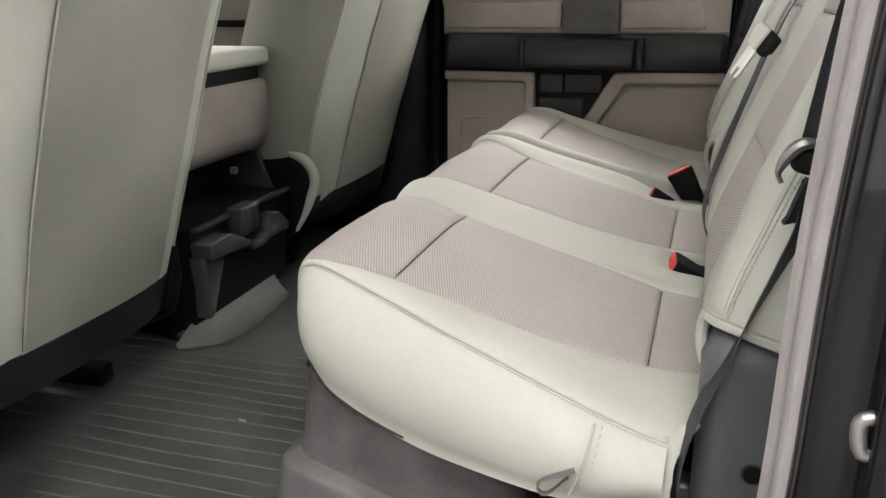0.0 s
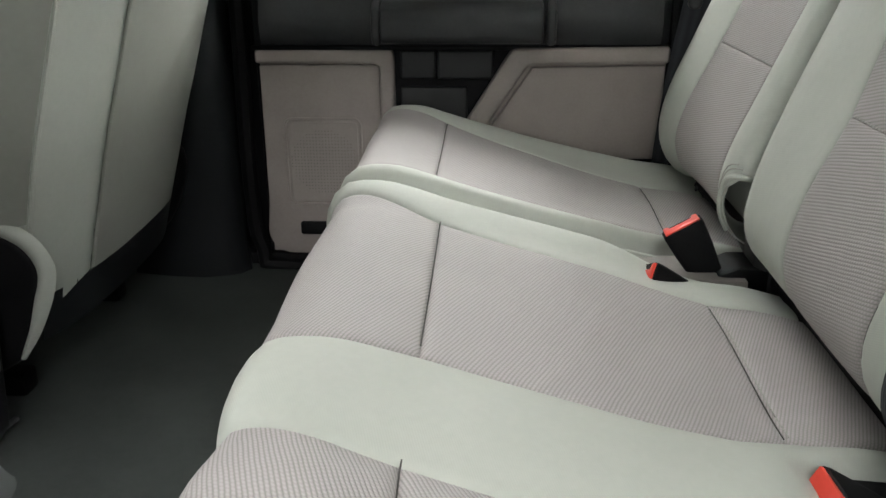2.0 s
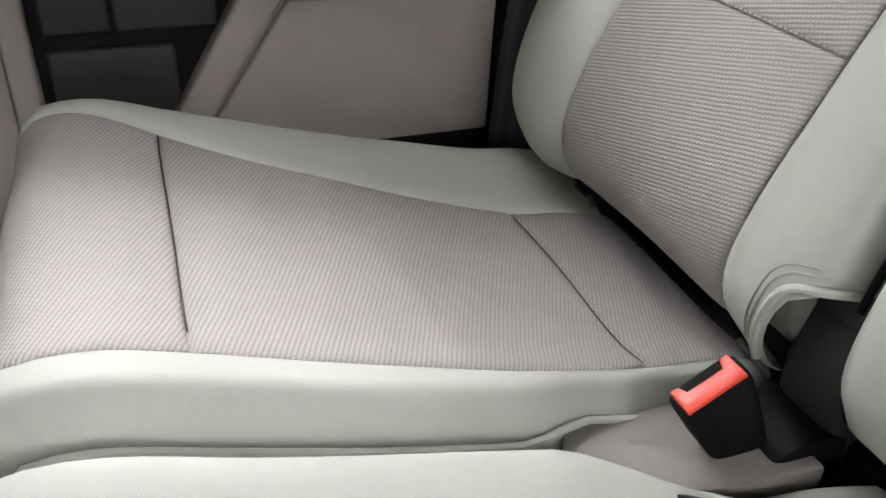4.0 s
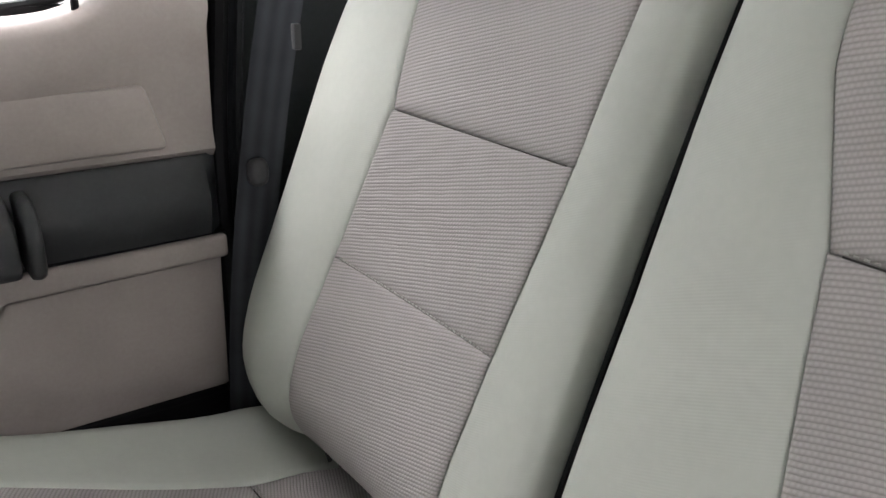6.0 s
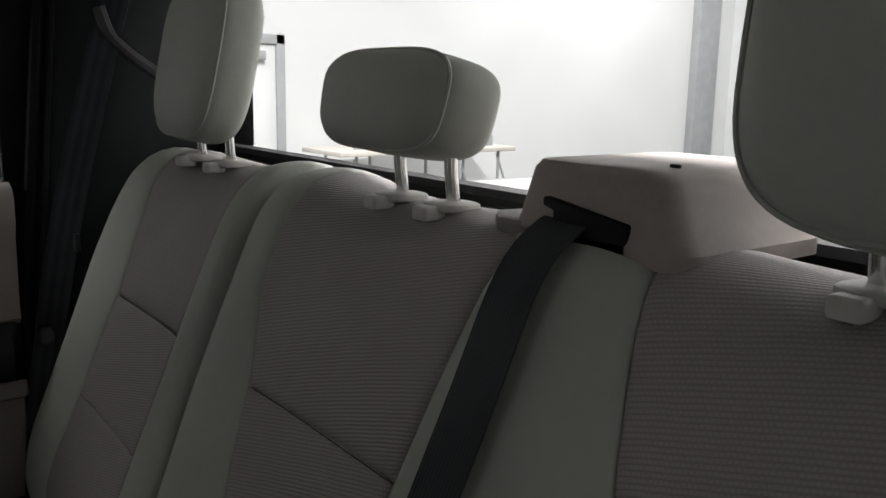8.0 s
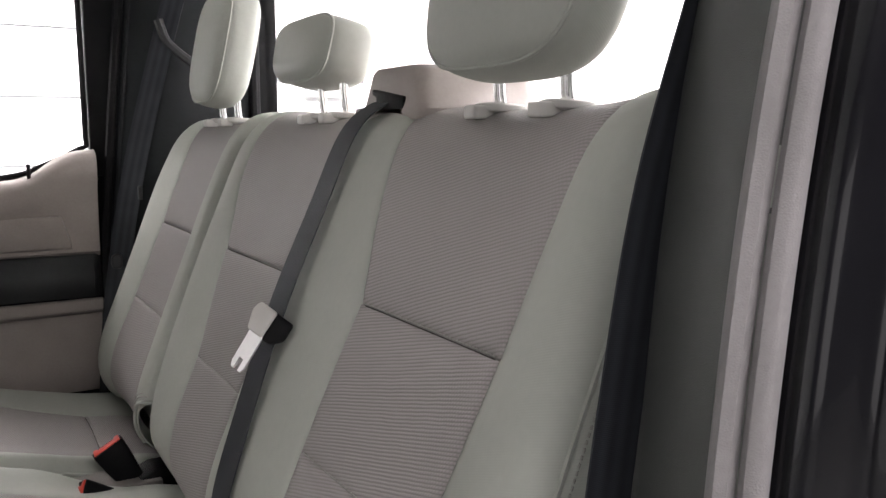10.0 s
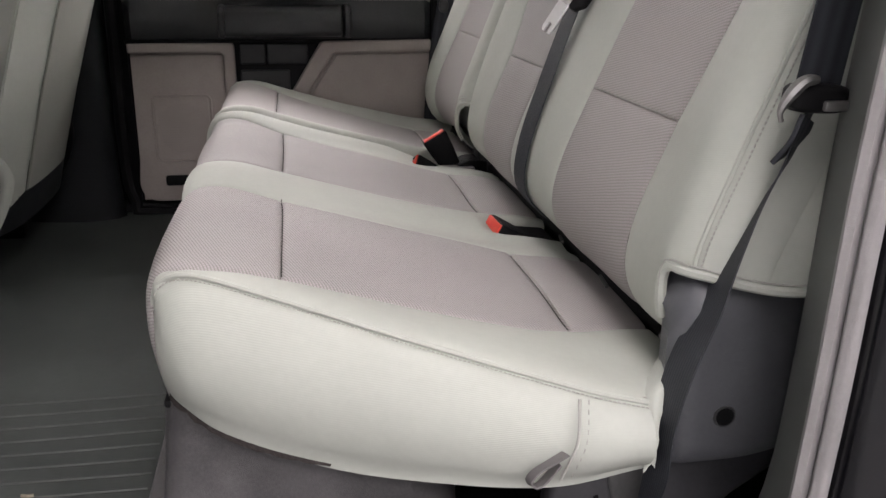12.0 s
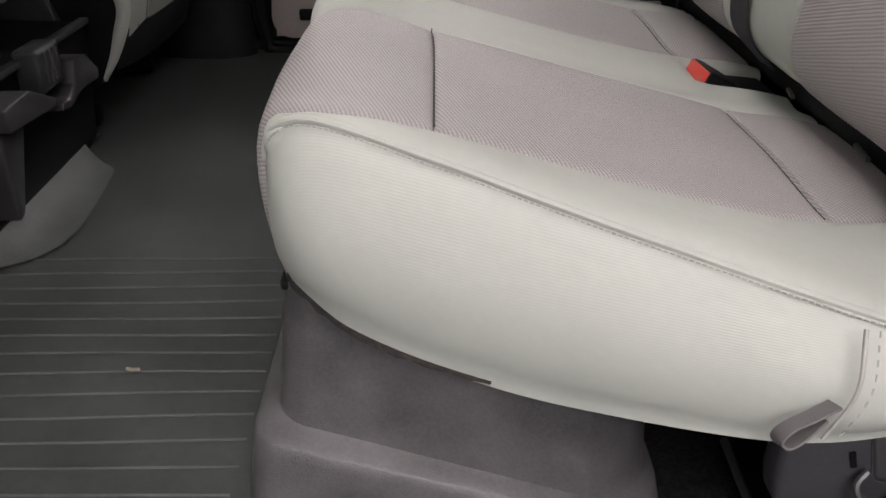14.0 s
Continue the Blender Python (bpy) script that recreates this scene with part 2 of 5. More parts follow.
def glass_material():
    m, nt, bsdf = mat_base("window_glass")
    bsdf.inputs["Transmission Weight"].default_value = 1.0
    bsdf.inputs["Roughness"].default_value = 0.0
    bsdf.inputs["IOR"].default_value = 1.1
    bsdf.inputs["Base Color"].default_value = (0.97, 0.99, 0.98, 1)
    return m


M_GLASS = glass_material()


# ---- building helpers ----
def thing(name, at, label, category, group="", kind=""):
    ob = new(name)
    ob.location = at
    ob.empty_display_size = 0.05
    tagged(ob, label, category, group, kind)
    return ob


def base_of(parent):
    p = Vector((0, 0, 0))
    while parent:
        p += parent.location
        parent = parent.parent
    return p


def part(name, bm, material, parent=None, label="", smooth=True, kind=""):
    """Links a bmesh, built in world metres, as one mesh object under a thing or part."""
    off = base_of(parent)
    if off.length:
        bmesh.ops.translate(bm, verts=bm.verts, vec=-off)
    me = bpy.data.meshes.new(name)
    bm.to_mesh(me)
    bm.free()
    me.materials.append(material)
    if smooth:
        me.polygons.foreach_set("use_smooth", [True] * len(me.polygons))
        me.set_sharp_from_angle(angle=radians(42))
    ob = new(name, me)
    ob.parent = parent
    return tagged(ob, label, kind=kind)


def solo(name, bm, material, label, category, group="", kind="", smooth=True):
    """A thing that is one single mesh."""
    return tagged(part(name, bm, material, None, "", smooth), label, category, group, kind)


def lerp_table(table, x):
    """Smooth reading of a small table of (x, value)."""
    if x <= table[0][0]:
        return table[0][1]
    for (x0, v0), (x1, v1) in zip(table, table[1:]):
        if x <= x1:
            k = (x - x0) / (x1 - x0)
            return v0 + (v1 - v0) * k
    return table[-1][1]


def spline(points, n):
    """n + 1 points along a Catmull-Rom curve, evenly spaced by length."""
    pts = [Vector(p) for p in points]
    ext = [2 * pts[0] - pts[1]] + pts + [2 * pts[-1] - pts[-2]]
    fine = []
    for i in range(1, len(ext) - 2):
        p0, p1, p2, p3 = ext[i - 1:i + 3]
        for k in range(24):
            t = k / 24
            fine.append(0.5 * (2 * p1 + (p2 - p0) * t + (2 * p0 - 5 * p1 + 4 * p2 - p3) * t * t + (3 * p1 - p0 - 3 * p2 + p3) * t ** 3))
    fine.append(pts[-1])
    run = [0.0]
    for a, b in zip(fine, fine[1:]):
        run.append(run[-1] + (b - a).length)
    out, j = [], 0
    for i in range(n + 1):
        want = run[-1] * i / n
        while j < len(run) - 2 and run[j + 1] < want:
            j += 1
        seg = run[j + 1] - run[j]
        out.append(fine[j].lerp(fine[j + 1], (want - run[j]) / seg if seg else 0))
    return out


def grid_faces(bm, rows, close_v=False):
    """Quads over rows of points, with a UV map in metres."""
    uv = bm.loops.layers.uv.verify()
    vs = [[bm.verts.new(p) for p in row] for row in rows]
    ulen = [0.0]
    for i in range(1, len(rows)):
        mid = len(rows[i]) // 2
        ulen.append(ulen[-1] + (Vector(rows[i][mid]) - Vector(rows[i - 1][mid])).length)
    mid = len(rows) // 2
    vlen = [0.0]
    for j in range(1, len(rows[0])):
        vlen.append(vlen[-1] + (Vector(rows[mid][j]) - Vector(rows[mid][j - 1])).length)
    m = len(rows[0])
    for i in range(len(rows) - 1):
        for j in range(m if close_v else m - 1):
            k = (j + 1) % m
            try:
                f = bm.faces.new((vs[i][j], vs[i + 1][j], vs[i + 1][k], vs[i][k]))
            except ValueError:
                continue
            v1 = vlen[k] if k else vlen[-1] + 0.01
            for loop, (a, b) in zip(f.loops, ((i, vlen[j]), (i + 1, vlen[j]), (i + 1, v1), (i, v1))):
                loop[uv].uv = (ulen[a], b)
    return vs


def skin(surface, s0, s1, edge_a, edge_b, ns, nt, groove=0.0055, width=0.009, ends=(True, True), back=0.0):
    """A padded panel of a seat: a piece of surface(s, y) -> (point, normal) between two edges, which dips at its seams."""
    rows = []
    def knots(length, n, lo=True, hi=True):
        fine = (0.0012, 0.003, 0.006, 0.010)
        inner = [length * k / n for k in range(1, n)]
        keep = [k for k in inner if k > 0.013 and k < length - 0.013]
        left = [d for d in fine if d < length * 0.4] if lo else []
        right = [length - d for d in fine[::-1] if d < length * 0.4] if hi else []
        return [0.0] + left + keep + right + [length]
    wide = max(abs(edge_b(s0 + (s1 - s0) * k / 4) - edge_a(s0 + (s1 - s0) * k / 4)) for k in range(5))
    across = [d / wide for d in knots(wide, nt)]
    for d in knots(s1 - s0, ns, *ends):
        s = s0 + d
        a, b = edge_a(s), edge_b(s)
        row = []
        for k in across:
            y = a + (b - a) * k
            p, n = surface(s, y)
            d = min(abs(y - a), abs(b - y))
            if ends[0]:
                d = min(d, abs(s - s0))
            if ends[1]:
                d = min(d, abs(s1 - s))
            row.append(p - n * (0.6 * groove * math.exp(-d / width) + 0.55 * groove * math.exp(-d / 0.0022)))
        rows.append(row)
    bm = bmesh.new()
    grid_faces(bm, rows)
    return bm


def rbox(bm, lo, hi, bevel=0.004, segs=2):
    """A bevelled box between two corners."""
    made = bmesh.ops.create_cube(bm, size=1.0)["verts"]
    lo, hi = Vector(lo), Vector(hi)
    for v in made:
        v.co = Vector([lo[i] + (hi[i] - lo[i]) * (v.co[i] + 0.5) for i in range(3)])
    if bevel:
        edges = list({e for v in made for e in v.link_edges})
        bmesh.ops.bevel(bm, geom=edges, offset=bevel, segments=segs, profile=0.5, affect="EDGES")
    return bm


def box_bm(lo, hi, bevel=0.004, segs=2):
    return rbox(bmesh.new(), lo, hi, bevel, segs)


def prism(outline, axis, a, b, bevel=0.0, segs=2):
    """An outline of (p, q) pushed along one axis from a to b, its edges rounded."""
    bm = bmesh.new()
    def put(p, q, r):
        return {"x": (r, p, q), "y": (p, r, q), "z": (p, q, r)}[axis]
    lo = [bm.verts.new(put(p, q, a)) for p, q in outline]
    hi = [bm.verts.new(put(p, q, b)) for p, q in outline]
    n = len(outline)
    bm.faces.new(lo)
    bm.faces.new(hi)
    for i in range(n):
        bm.faces.new((lo[i], lo[(i + 1) % n], hi[(i + 1) % n], hi[i]))
    bmesh.ops.recalc_face_normals(bm, faces=bm.faces)
    if bevel:
        bmesh.ops.bevel(bm, geom=list(bm.edges), offset=bevel, segments=segs, profile=0.5, affect="EDGES")
    return bm


def tube(bm, points, radius, sides=8, caps=True):
    pts = [Vector(p) for p in points]
    rows = []
    side = None
    for i, p in enumerate(pts):
        d = (pts[min(i + 1, len(pts) - 1)] - pts[max(i - 1, 0)]).normalized()
        if side is None:
            side = d.orthogonal().normalized()
        side = (side - d * side.dot(d)).normalized()
        up = d.cross(side)
        r = radius(i / (len(pts) - 1)) if callable(radius) else radius
        rows.append([p + (side * math.cos(a) + up * math.sin(a)) * r for a in [math.tau * k / sides for k in range(sides)]])
    vs = grid_faces(bm, rows, close_v=True)
    if caps:
        bm.faces.new(vs[0])
        bm.faces.new(vs[-1][::-1])
    bmesh.ops.recalc_face_normals(bm, faces=bm.faces)
    return bm


def strap(points, across, width, thick=0.0013, n=24):
    """A flat band along a curve; across: the width's direction at the points, blended between them."""
    pts = spline(points, n)
    ways = [Vector(a).normalized() for a in across]
    if len(across) == len(points):
        run = [0.0]
        for a, b in zip(points, points[1:]):
            run.append(run[-1] + (Vector(b) - Vector(a)).length)
        tables = [[(r / run[-1], w[i]) for r, w in zip(run, ways)] for i in range(3)]
        dirs = [Vector([lerp_table(tab, i / n) for tab in tables]) for i in range(n + 1)]
    else:
        dirs = spline(ways, n) if len(ways) > 1 else ways * (n + 1)
    rows = []
    for i, p in enumerate(pts):
        d = (pts[min(i + 1, n)] - pts[max(i - 1, 0)]).normalized()
        a = dirs[i] - d * dirs[i].dot(d)
        a.normalize()
        nn = d.cross(a)
        w = (width(i / n) if callable(width) else width) / 2
        rows.append([p + a * w + nn * thick / 2, p + a * w - nn * thick / 2, p - a * w - nn * thick / 2, p - a * w + nn * thick / 2])
    bm = bmesh.new()
    vs = grid_faces(bm, rows, close_v=True)
    bm.faces.new(vs[0])
    bm.faces.new(vs[-1][::-1])
    bmesh.ops.recalc_face_normals(bm, faces=bm.faces)
    return bm


def stitches(bm, points, length=0.005, gap=0.0035, r=0.0007):
    """A row of small raised threads along a line."""
    run = sum((b - a).length for a, b in zip(points, points[1:]))
    n = max(2, int(run / (length + gap)))
    pts = spline(points, n * 2)
    for i in range(0, n * 2 - 1, 2):
        a, b = pts[i], pts[i].lerp(pts[i + 1], 2 * length / (length + gap) / 1.2)
        tube(bm, (a, a.lerp(b, 0.5), b), r, 5, True)
    return bm

def super_pad(bm, centre, size, power, tilt=0.0, n=28, taper=0.0):
    """A rounded, squarish pad. size: full extents in x, y, z."""
    def sp(v, p):
        return math.copysign(abs(v) ** p, v)
    rows = []
    rot = Matrix.Rotation(tilt, 3, "Y")
    for i in range(n + 1):
        a = -math.pi / 2 + math.pi * i / n
        row = []
        for j in range(n * 2):
            b = math.tau * j / (n * 2)
            c = sp(math.cos(a), power[2])
            p = Vector((c * sp(math.cos(b), power[0]) * size[0] / 2, c * sp(math.sin(b), power[1]) * size[1] / 2, sp(math.sin(a), power[2]) * size[2] / 2))
            k = 1 + taper * (p.z / size[2])
            p.y *= k
            row.append(Vector(centre) + rot @ p)
        rows.append(row)
    grid_faces(bm, rows, close_v=True)
    bmesh.ops.remove_doubles(bm, verts=bm.verts, dist=0.0002)
    bmesh.ops.recalc_face_normals(bm, faces=bm.faces)
    return bm


# ================= rear bench =================
class Profile:
    """A padded surface: a side-view curve (x, z) carried across y, rounded off at the outer edges."""

    def __init__(self, points, left, right, left_r, right_r, left_depth, right_depth, pads, crown, corner=None, fade=None):
        self.n = 240
        self.pts = spline([(x, 0, z) for x, z in points], self.n)
        self.step = sum((b - a).length for a, b in zip(self.pts, self.pts[1:])) / self.n
        self.length = self.step * self.n
        self.left, self.right, self.lr, self.rr = left, right, left_r, right_r
        self.ld, self.rd = left_depth, right_depth
        self.pads, self.crown, self.corner, self.fade = pads, crown, corner, fade

    def at(self, s):
        k = min(max(s / self.step, 0), self.n - 1e-6)
        i = int(k)
        p = self.pts[i].lerp(self.pts[i + 1], k - i)
        t = (self.pts[min(i + 3, self.n)] - self.pts[max(i - 2, 0)]).normalized()
        return p, t

    def s_at(self, axis, value, start=0.0, end=9.0):
        i0, i1 = int(start / self.step), min(self.n, int(end / self.step))
        best = min(range(i0, i1 + 1), key=lambda i: abs(self.pts[i][axis] - value))
        return best * self.step

    def __call__(self, s, y):
        p, t = self.at(s)
        n = Vector((-t.z, 0, t.x))
        lift = 0.0
        for c, w, h in self.pads:
            lift += h * math.exp(-((y - c) / w) ** 2)
        if self.fade:
            lift *= lerp_table(self.fade, s)
        for edge, r, depth in ((self.left(s), self.lr, self.ld), (self.right(s), self.rr, self.rd)):
            d = abs(y - edge)
            if d < r:
                k = 1 - d / r
                lift -= depth * (1 - math.sqrt(max(0.0, 1 - k * k)))
        lift += 0.0022 * noise.noise(Vector((s * 7, y * 7, 3.1 + self.crown)))
        q = Vector((p.x, y, p.z)) + n * lift
        if self.corner:
            q.x += self.corner(s, y)
        return q, n


CUSHION_LINE = [(0.094, 0.150), (0.076, 0.200), (0.065, 0.255), (0.0645, 0.298), (0.072, 0.324), (0.090, 0.339), (0.135, 0.339), (0.200, 0.320), (0.300, 0.292),
                (0.400, 0.266), (0.500, 0.244), (0.556, 0.237), (0.607, 0.225)]


def seam_y(x):
    return 0.028 - 0.286 * (x - 0.111)


def seat_crease(name, surface, pairs, parent, lift=0.0006, label=""):
    """A sewn crease across a pad, its shade put in as a thin dark tube."""
    pts = []
    for s, y in pairs:
        p, n = surface(s, y)
        pts.append(p + n * lift)
    bm = bmesh.new()
    tube(bm, pts, 0.0007, 5)
    return part("seam", bm, M_SEAM, parent, label)


def pale_stitch(surface, s, y0, y1, parent):
    """A row of pale threads that straddle a cross seam."""
    pts = []
    for y in np.linspace(y0, y1, 14):
        p, n = surface(s + 0.0022, y)
        pts.append(p - n * 0.0012)
    part("stitching", stitches(bmesh.new(), pts, 0.0034, 0.0022, 0.0008), M_STITCH, parent)


SEAT_WIDE = thing("rear_seat", (0.35, 0.42, 0.0), "two-place rear bench seat, light grey trim with taupe woven inserts", "car seat")
SEAT_NARROW = thing("rear_seat", (0.35, 1.17, 0.0), "single-place rear seat beside the far door, light grey and taupe", "car seat")


def build_cushions():
    # ---- the wide part: two places with one shared cushion ----
    c60 = SEAT_WIDE
    def corner(s, y):
        return 0.014 * math.exp(-max(0.0, y - 0.040) / 0.020) * max(0.0, 1 - s / 0.30)
    surf = Profile(CUSHION_LINE, lambda s: seam_y(surf_x(s)) - 0.002, lambda s: split(s), 0.03, 0.03, 0.006, 0.075,
                   [(0.46, 0.05, 0.006), (0.895, 0.04, 0.010), (0.22, 0.12, 0.004), (0.68, 0.12, 0.004), (0.0, 0.05, 0.004), (0.372, 0.03, -0.006), (0.845, 0.025, -0.004)], 0.0, corner)
    def split(s):
        return lerp_table([(s38, 0.925), (s45, 0.892), (s50, 0.878), (se, 0.876)], s)
    def surf_x(s):
        return surf.at(s)[0].x
    sf, sr, se = surf.s_at(0, 0.2, 0.2), surf.s_at(0, 0.5, 0.2), surf.length
    sc = surf.s_at(0, 0.110, 0.19)
    s14, s27, s38, s45, s50 = (surf.s_at(0, x, 0.2) for x in (0.14, 0.27, 0.385, 0.45, 0.50))
    x_of = surf_x
    near_a = lambda s: lerp_table([(0, 0.050), (sc - 0.03, 0.048), (sc + 0.01, 0.034), (s14, 0.033), (sf, 0.047), (s27, 0.048), (s38, 0.036), (s45, 0.036), (sr, 0.050), (sr + 0.05, 0.062), (se, 0.085)], s)
    near_b = lambda s: lerp_table([(0, 0.385), (sc, 0.382), (sf, 0.372), (s38, 0.352), (s45, 0.330), (sr, 0.314), (se, 0.312)], s)
    mid_a = lambda s: lerp_table([(0, 0.497), (sc, 0.500), (sf, 0.508), (s27, 0.503), (s38, 0.496), (s45, 0.498), (sr, 0.513), (se, 0.530)], s)
    mid_b = lambda s: lerp_table([(0, 0.872), (sc, 0.868), (sf, 0.842), (s38, 0.822), (sr, 0.783), (se, 0.780)], s)
    for a, b, cloth in ((near_a, near_b, M_CLOTHN), (mid_a, mid_b, M_CLOTH)):
        part("front_insert", skin(surf, 0.0, sf, a, b, 26, 26, ends=(False, True)), cloth, c60, "taupe woven cloth panel")
        part("seat_insert", skin(surf, sf, sr, a, b, 30, 26), cloth, c60, "taupe woven cloth panel")
        part("rear_insert", skin(surf, sr, se, a, b, 10, 20, ends=(True, False)), cloth, c60, "taupe woven cloth panel")
    band = skin(surf, 0.0, se, near_b, mid_a, 90, 40, ends=(False, False))
    for v in band.verts:
        # pocket that the buckle lies in
        if v.co.x > 0.47 and v.co.z > 0.2:
            v.co.z -= 0.052 * max(0.0, min(1.0, (v.co.x - 0.484) / 0.09)) * math.exp(-((v.co.y - 0.449) / 0.036) ** 6)
    part("centre_band", band, M_TRIM, c60)
    part("inner_bolster", skin(surf, 0.0, se, mid_b, split, 44, 14, groove=0.005, ends=(False, False)), M_TRIM, c60)
    part("outer_bolster", skin(surf, sc - 0.024, se, lambda s: seam_y(0.111) + 0.7 * (sc - s) if s < sc else seam_y(x_of(s)) if x_of(s) < 0.529 else -0.0916 + 1.75 * (x_of(s) - 0.529), near_a, 44, 14, groove=0.004, ends=(False, False)), M_TRIM, c60)
    # side panel, which hangs from the outer seam
    def out(s):
        p, n = surf(s, seam_y(x_of(s)))
        return p - n * 0.004
    top = spline([(0.076, 0.059, 0.262), (0.0755, 0.051, 0.302), (0.086, 0.040, 0.3265), out(sc + 0.005), out(surf.s_at(0, 0.2, 0.2)), out(surf.s_at(0, 0.32, 0.2)),
                  out(surf.s_at(0, 0.468, 0.2)), out(surf.s_at(0, 0.530, 0.2))], 48)
    low = spline([(0.081, 0.059, 0.203), (0.083, 0.045, 0.202), (0.102, 0.024, 0.194), (0.138, 0.000, 0.178), (0.200, -0.022, 0.160), (0.290, -0.050, 0.147),
                  (0.430, -0.094, 0.150), (0.526, -0.104, 0.168)], 48)
    rows = []
    for i, (a, b) in enumerate(zip(top, low)):
        k = i / 48
        push = Vector((-0.5 * max(0, 1 - k * 7), -1, 0)).normalized()
        row = []
        for j in range(15):
            t = j / 14
            p = a.lerp(b, t) + push * 0.022 * math.sin(math.pi * min(1, t * 1.08)) ** 0.8 * min(1, 0.25 + k * 6)
            d = min(t, 1 - t) * (a - b).length
            p -= push * 0.003 * math.exp(-d / 0.006)
            row.append(p)
        rows.append(row)
    bm = bmesh.new()
    grid_faces(bm, rows)
    part("side_panel", bm, M_TRIMSIDE, c60, "light grey side trim of the cushion")
    part("corner_pad", super_pad(bmesh.new(), (0.104, 0.053, 0.312), (0.058, 0.050, 0.050), (0.9, 0.9, 0.9), 0.0, 10), M_TRIM, c60)
    # piping and its two rows of stitching along the seam
    bm = bmesh.new()
    tube(bm, [p + Vector((0, 0.0005, -0.0005)) for p in top[3:]], 0.0031, 8)
    part("piping", bm, M_TRIM, c60)
    bm = bmesh.new()
    stitches(bm, [p + Vector((0, -0.0062, -0.0028)) for p in top[5:]], 0.0034, 0.0009, 0.0007)
    part("stitching", bm, M_STITCH, c60)
    bm = bmesh.new()
    tube(bm, [p + Vector((0, 0.0052, 0.0022)) for p in top[9:]], 0.0008, 5)
    part("seam", bm, M_STITCH, c60)
    # the closing tab at the rear lower corner with its strap loop
    line = [Vector((0.459, -0.098, 0.244)), Vector((0.453, -0.116, 0.210)), Vector((0.440, -0.114, 0.172))]
    bm = bmesh.new()
    tube(bm, spline(line, 14), 0.0016, 6)
    part("tab_seam", bm, M_STITCH, c60)
    bm = bmesh.new()
    stitches(bm, [p + Vector((0.008, -0.002, 0)) for p in line])
    part("stitching", bm, M_STITCH, c60)
    loop = strap([(0.444, -0.112, 0.198), (0.428, -0.117, 0.193), (0.415, -0.119, 0.187), (0.409, -0.119, 0.178), (0.414, -0.118, 0.171), (0.423, -0.116, 0.174), (0.438, -0.112, 0.189)],
                 [(0.15, -1, 0.2), (0.2, -1, 0.35), (0.2, -1, 0.3)], 0.013, 0.0016, 30)
    part("pull_loop", loop, M_LOOP, c60, "grey fabric release loop")
    # frayed rear edge of the cover, a loose lip that folds over behind the seam
    edge = spline([(0.566, -0.024, 0.243), (0.548, -0.056, 0.244), (0.534, -0.082, 0.240), (0.529, -0.094, 0.226), (0.528, -0.104, 0.200), (0.526, -0.106, 0.170)], 30)
    rows = []
    for i, p in enumerate(edge):
        k = i / 30
        w = 0.007 + 0.012 * math.sin(math.pi * min(1.0, k * 1.25)) ** 2 + 0.0018 * noise.noise(Vector((k * 14, 0.3, 0)))
        out_way = Vector((0.85, -0.30 + 0.25 * k, 0.35 - 0.5 * k)).normalized()
        rows.append([p + out_way * (w * u) + Vector((0, 0, 0.005 * math.sin(math.pi * u) + 0.0012 * math.sin(k * 40) * u)) for u in (-0.5, -0.2, 0.15, 0.5, 0.8, 1.0)])
    bm = bmesh.new()
    grid_faces(bm, rows)
    part("cover_edge", bm, M_TRIM, c60)
    # felt-like underside edge and base pan
    bm = bmesh.new()
    rows = []
    for i, p in enumerate(low[:20]):
        w = 0.005 * noise.noise(Vector((i * 0.9, 0, 0)))
        k = 1 - (i / 19) ** 3
        rows.append([p + Vector((0.002, 0.003, 0.006)), p + Vector((0, 0.001 + w * 0.3 * k, 0.003 - (0.007 - w) * k)), p + Vector((0.01, 0.02, 0.002 - 0.010 * k)), p + Vector((0.02, 0.06, 0.004))])
    grid_faces(bm, rows)
    part("felt_edge", bm, M_FELT, c60, "frayed dark felt underside")
    part("cushion_pan", prism([(0.100, 0.160), (0.16, 0.150), (0.60, 0.150), (0.60, 0.222), (0.30, 0.262), (0.13, 0.300), (0.100, 0.280)], "y", 0.06, 0.862, 0.006), M_BLACK, c60)

    # ---- the narrow part at the far side ----
    c40 = SEAT_NARROW
    far_split = lambda s: lerp_table([(s38, 0.935), (s38 + 0.03, 0.944), (s38 + 0.045, 0.954), (se, 0.950)], s)
    surf2 = Profile(CUSHION_LINE, far_split, lambda s: 1.415, 0.03, 0.05, 0.075, 0.09,
                    [(0.965, 0.04, 0.010), (1.37, 0.05, 0.010), (1.16, 0.12, 0.004)], 5.0,
                    lambda s, y: 0.045 * math.exp(-max(0.0, 1.415 - y) / 0.035) * max(0.0, 1 - s / 0.30))
    fa = lambda s: lerp_table([(0, 0.996), (sc, 0.996), (sf, 0.998), (s38, 0.982), (sr, 0.984), (se, 0.986)], s)
    fb = lambda s: lerp_table([(0, 1.355), (sc, 1.352), (sf, 1.322), (s38, 1.268), (sr, 1.238), (se, 1.236)], s)
    sf2 = surf2.s_at(0, 0.184, 0.2)
    part("front_insert", skin(surf2, 0.0, sf2, fa, fb, 26, 26, ends=(False, True)), M_CLOTH, c40, "taupe woven cloth panel")
    part("seat_insert", skin(surf2, sf2, sr, fa, fb, 30, 26), M_CLOTH, c40, "taupe woven cloth panel")
    part("rear_insert", skin(surf2, sr, se, fa, fb, 10, 20, ends=(True, False)), M_CLOTH, c40, "taupe woven cloth panel")
    part("inner_bolster", skin(surf2, 0.0, se, far_split, fa, 44, 14, groove=0.005, ends=(False, False)), M_TRIM, c40)
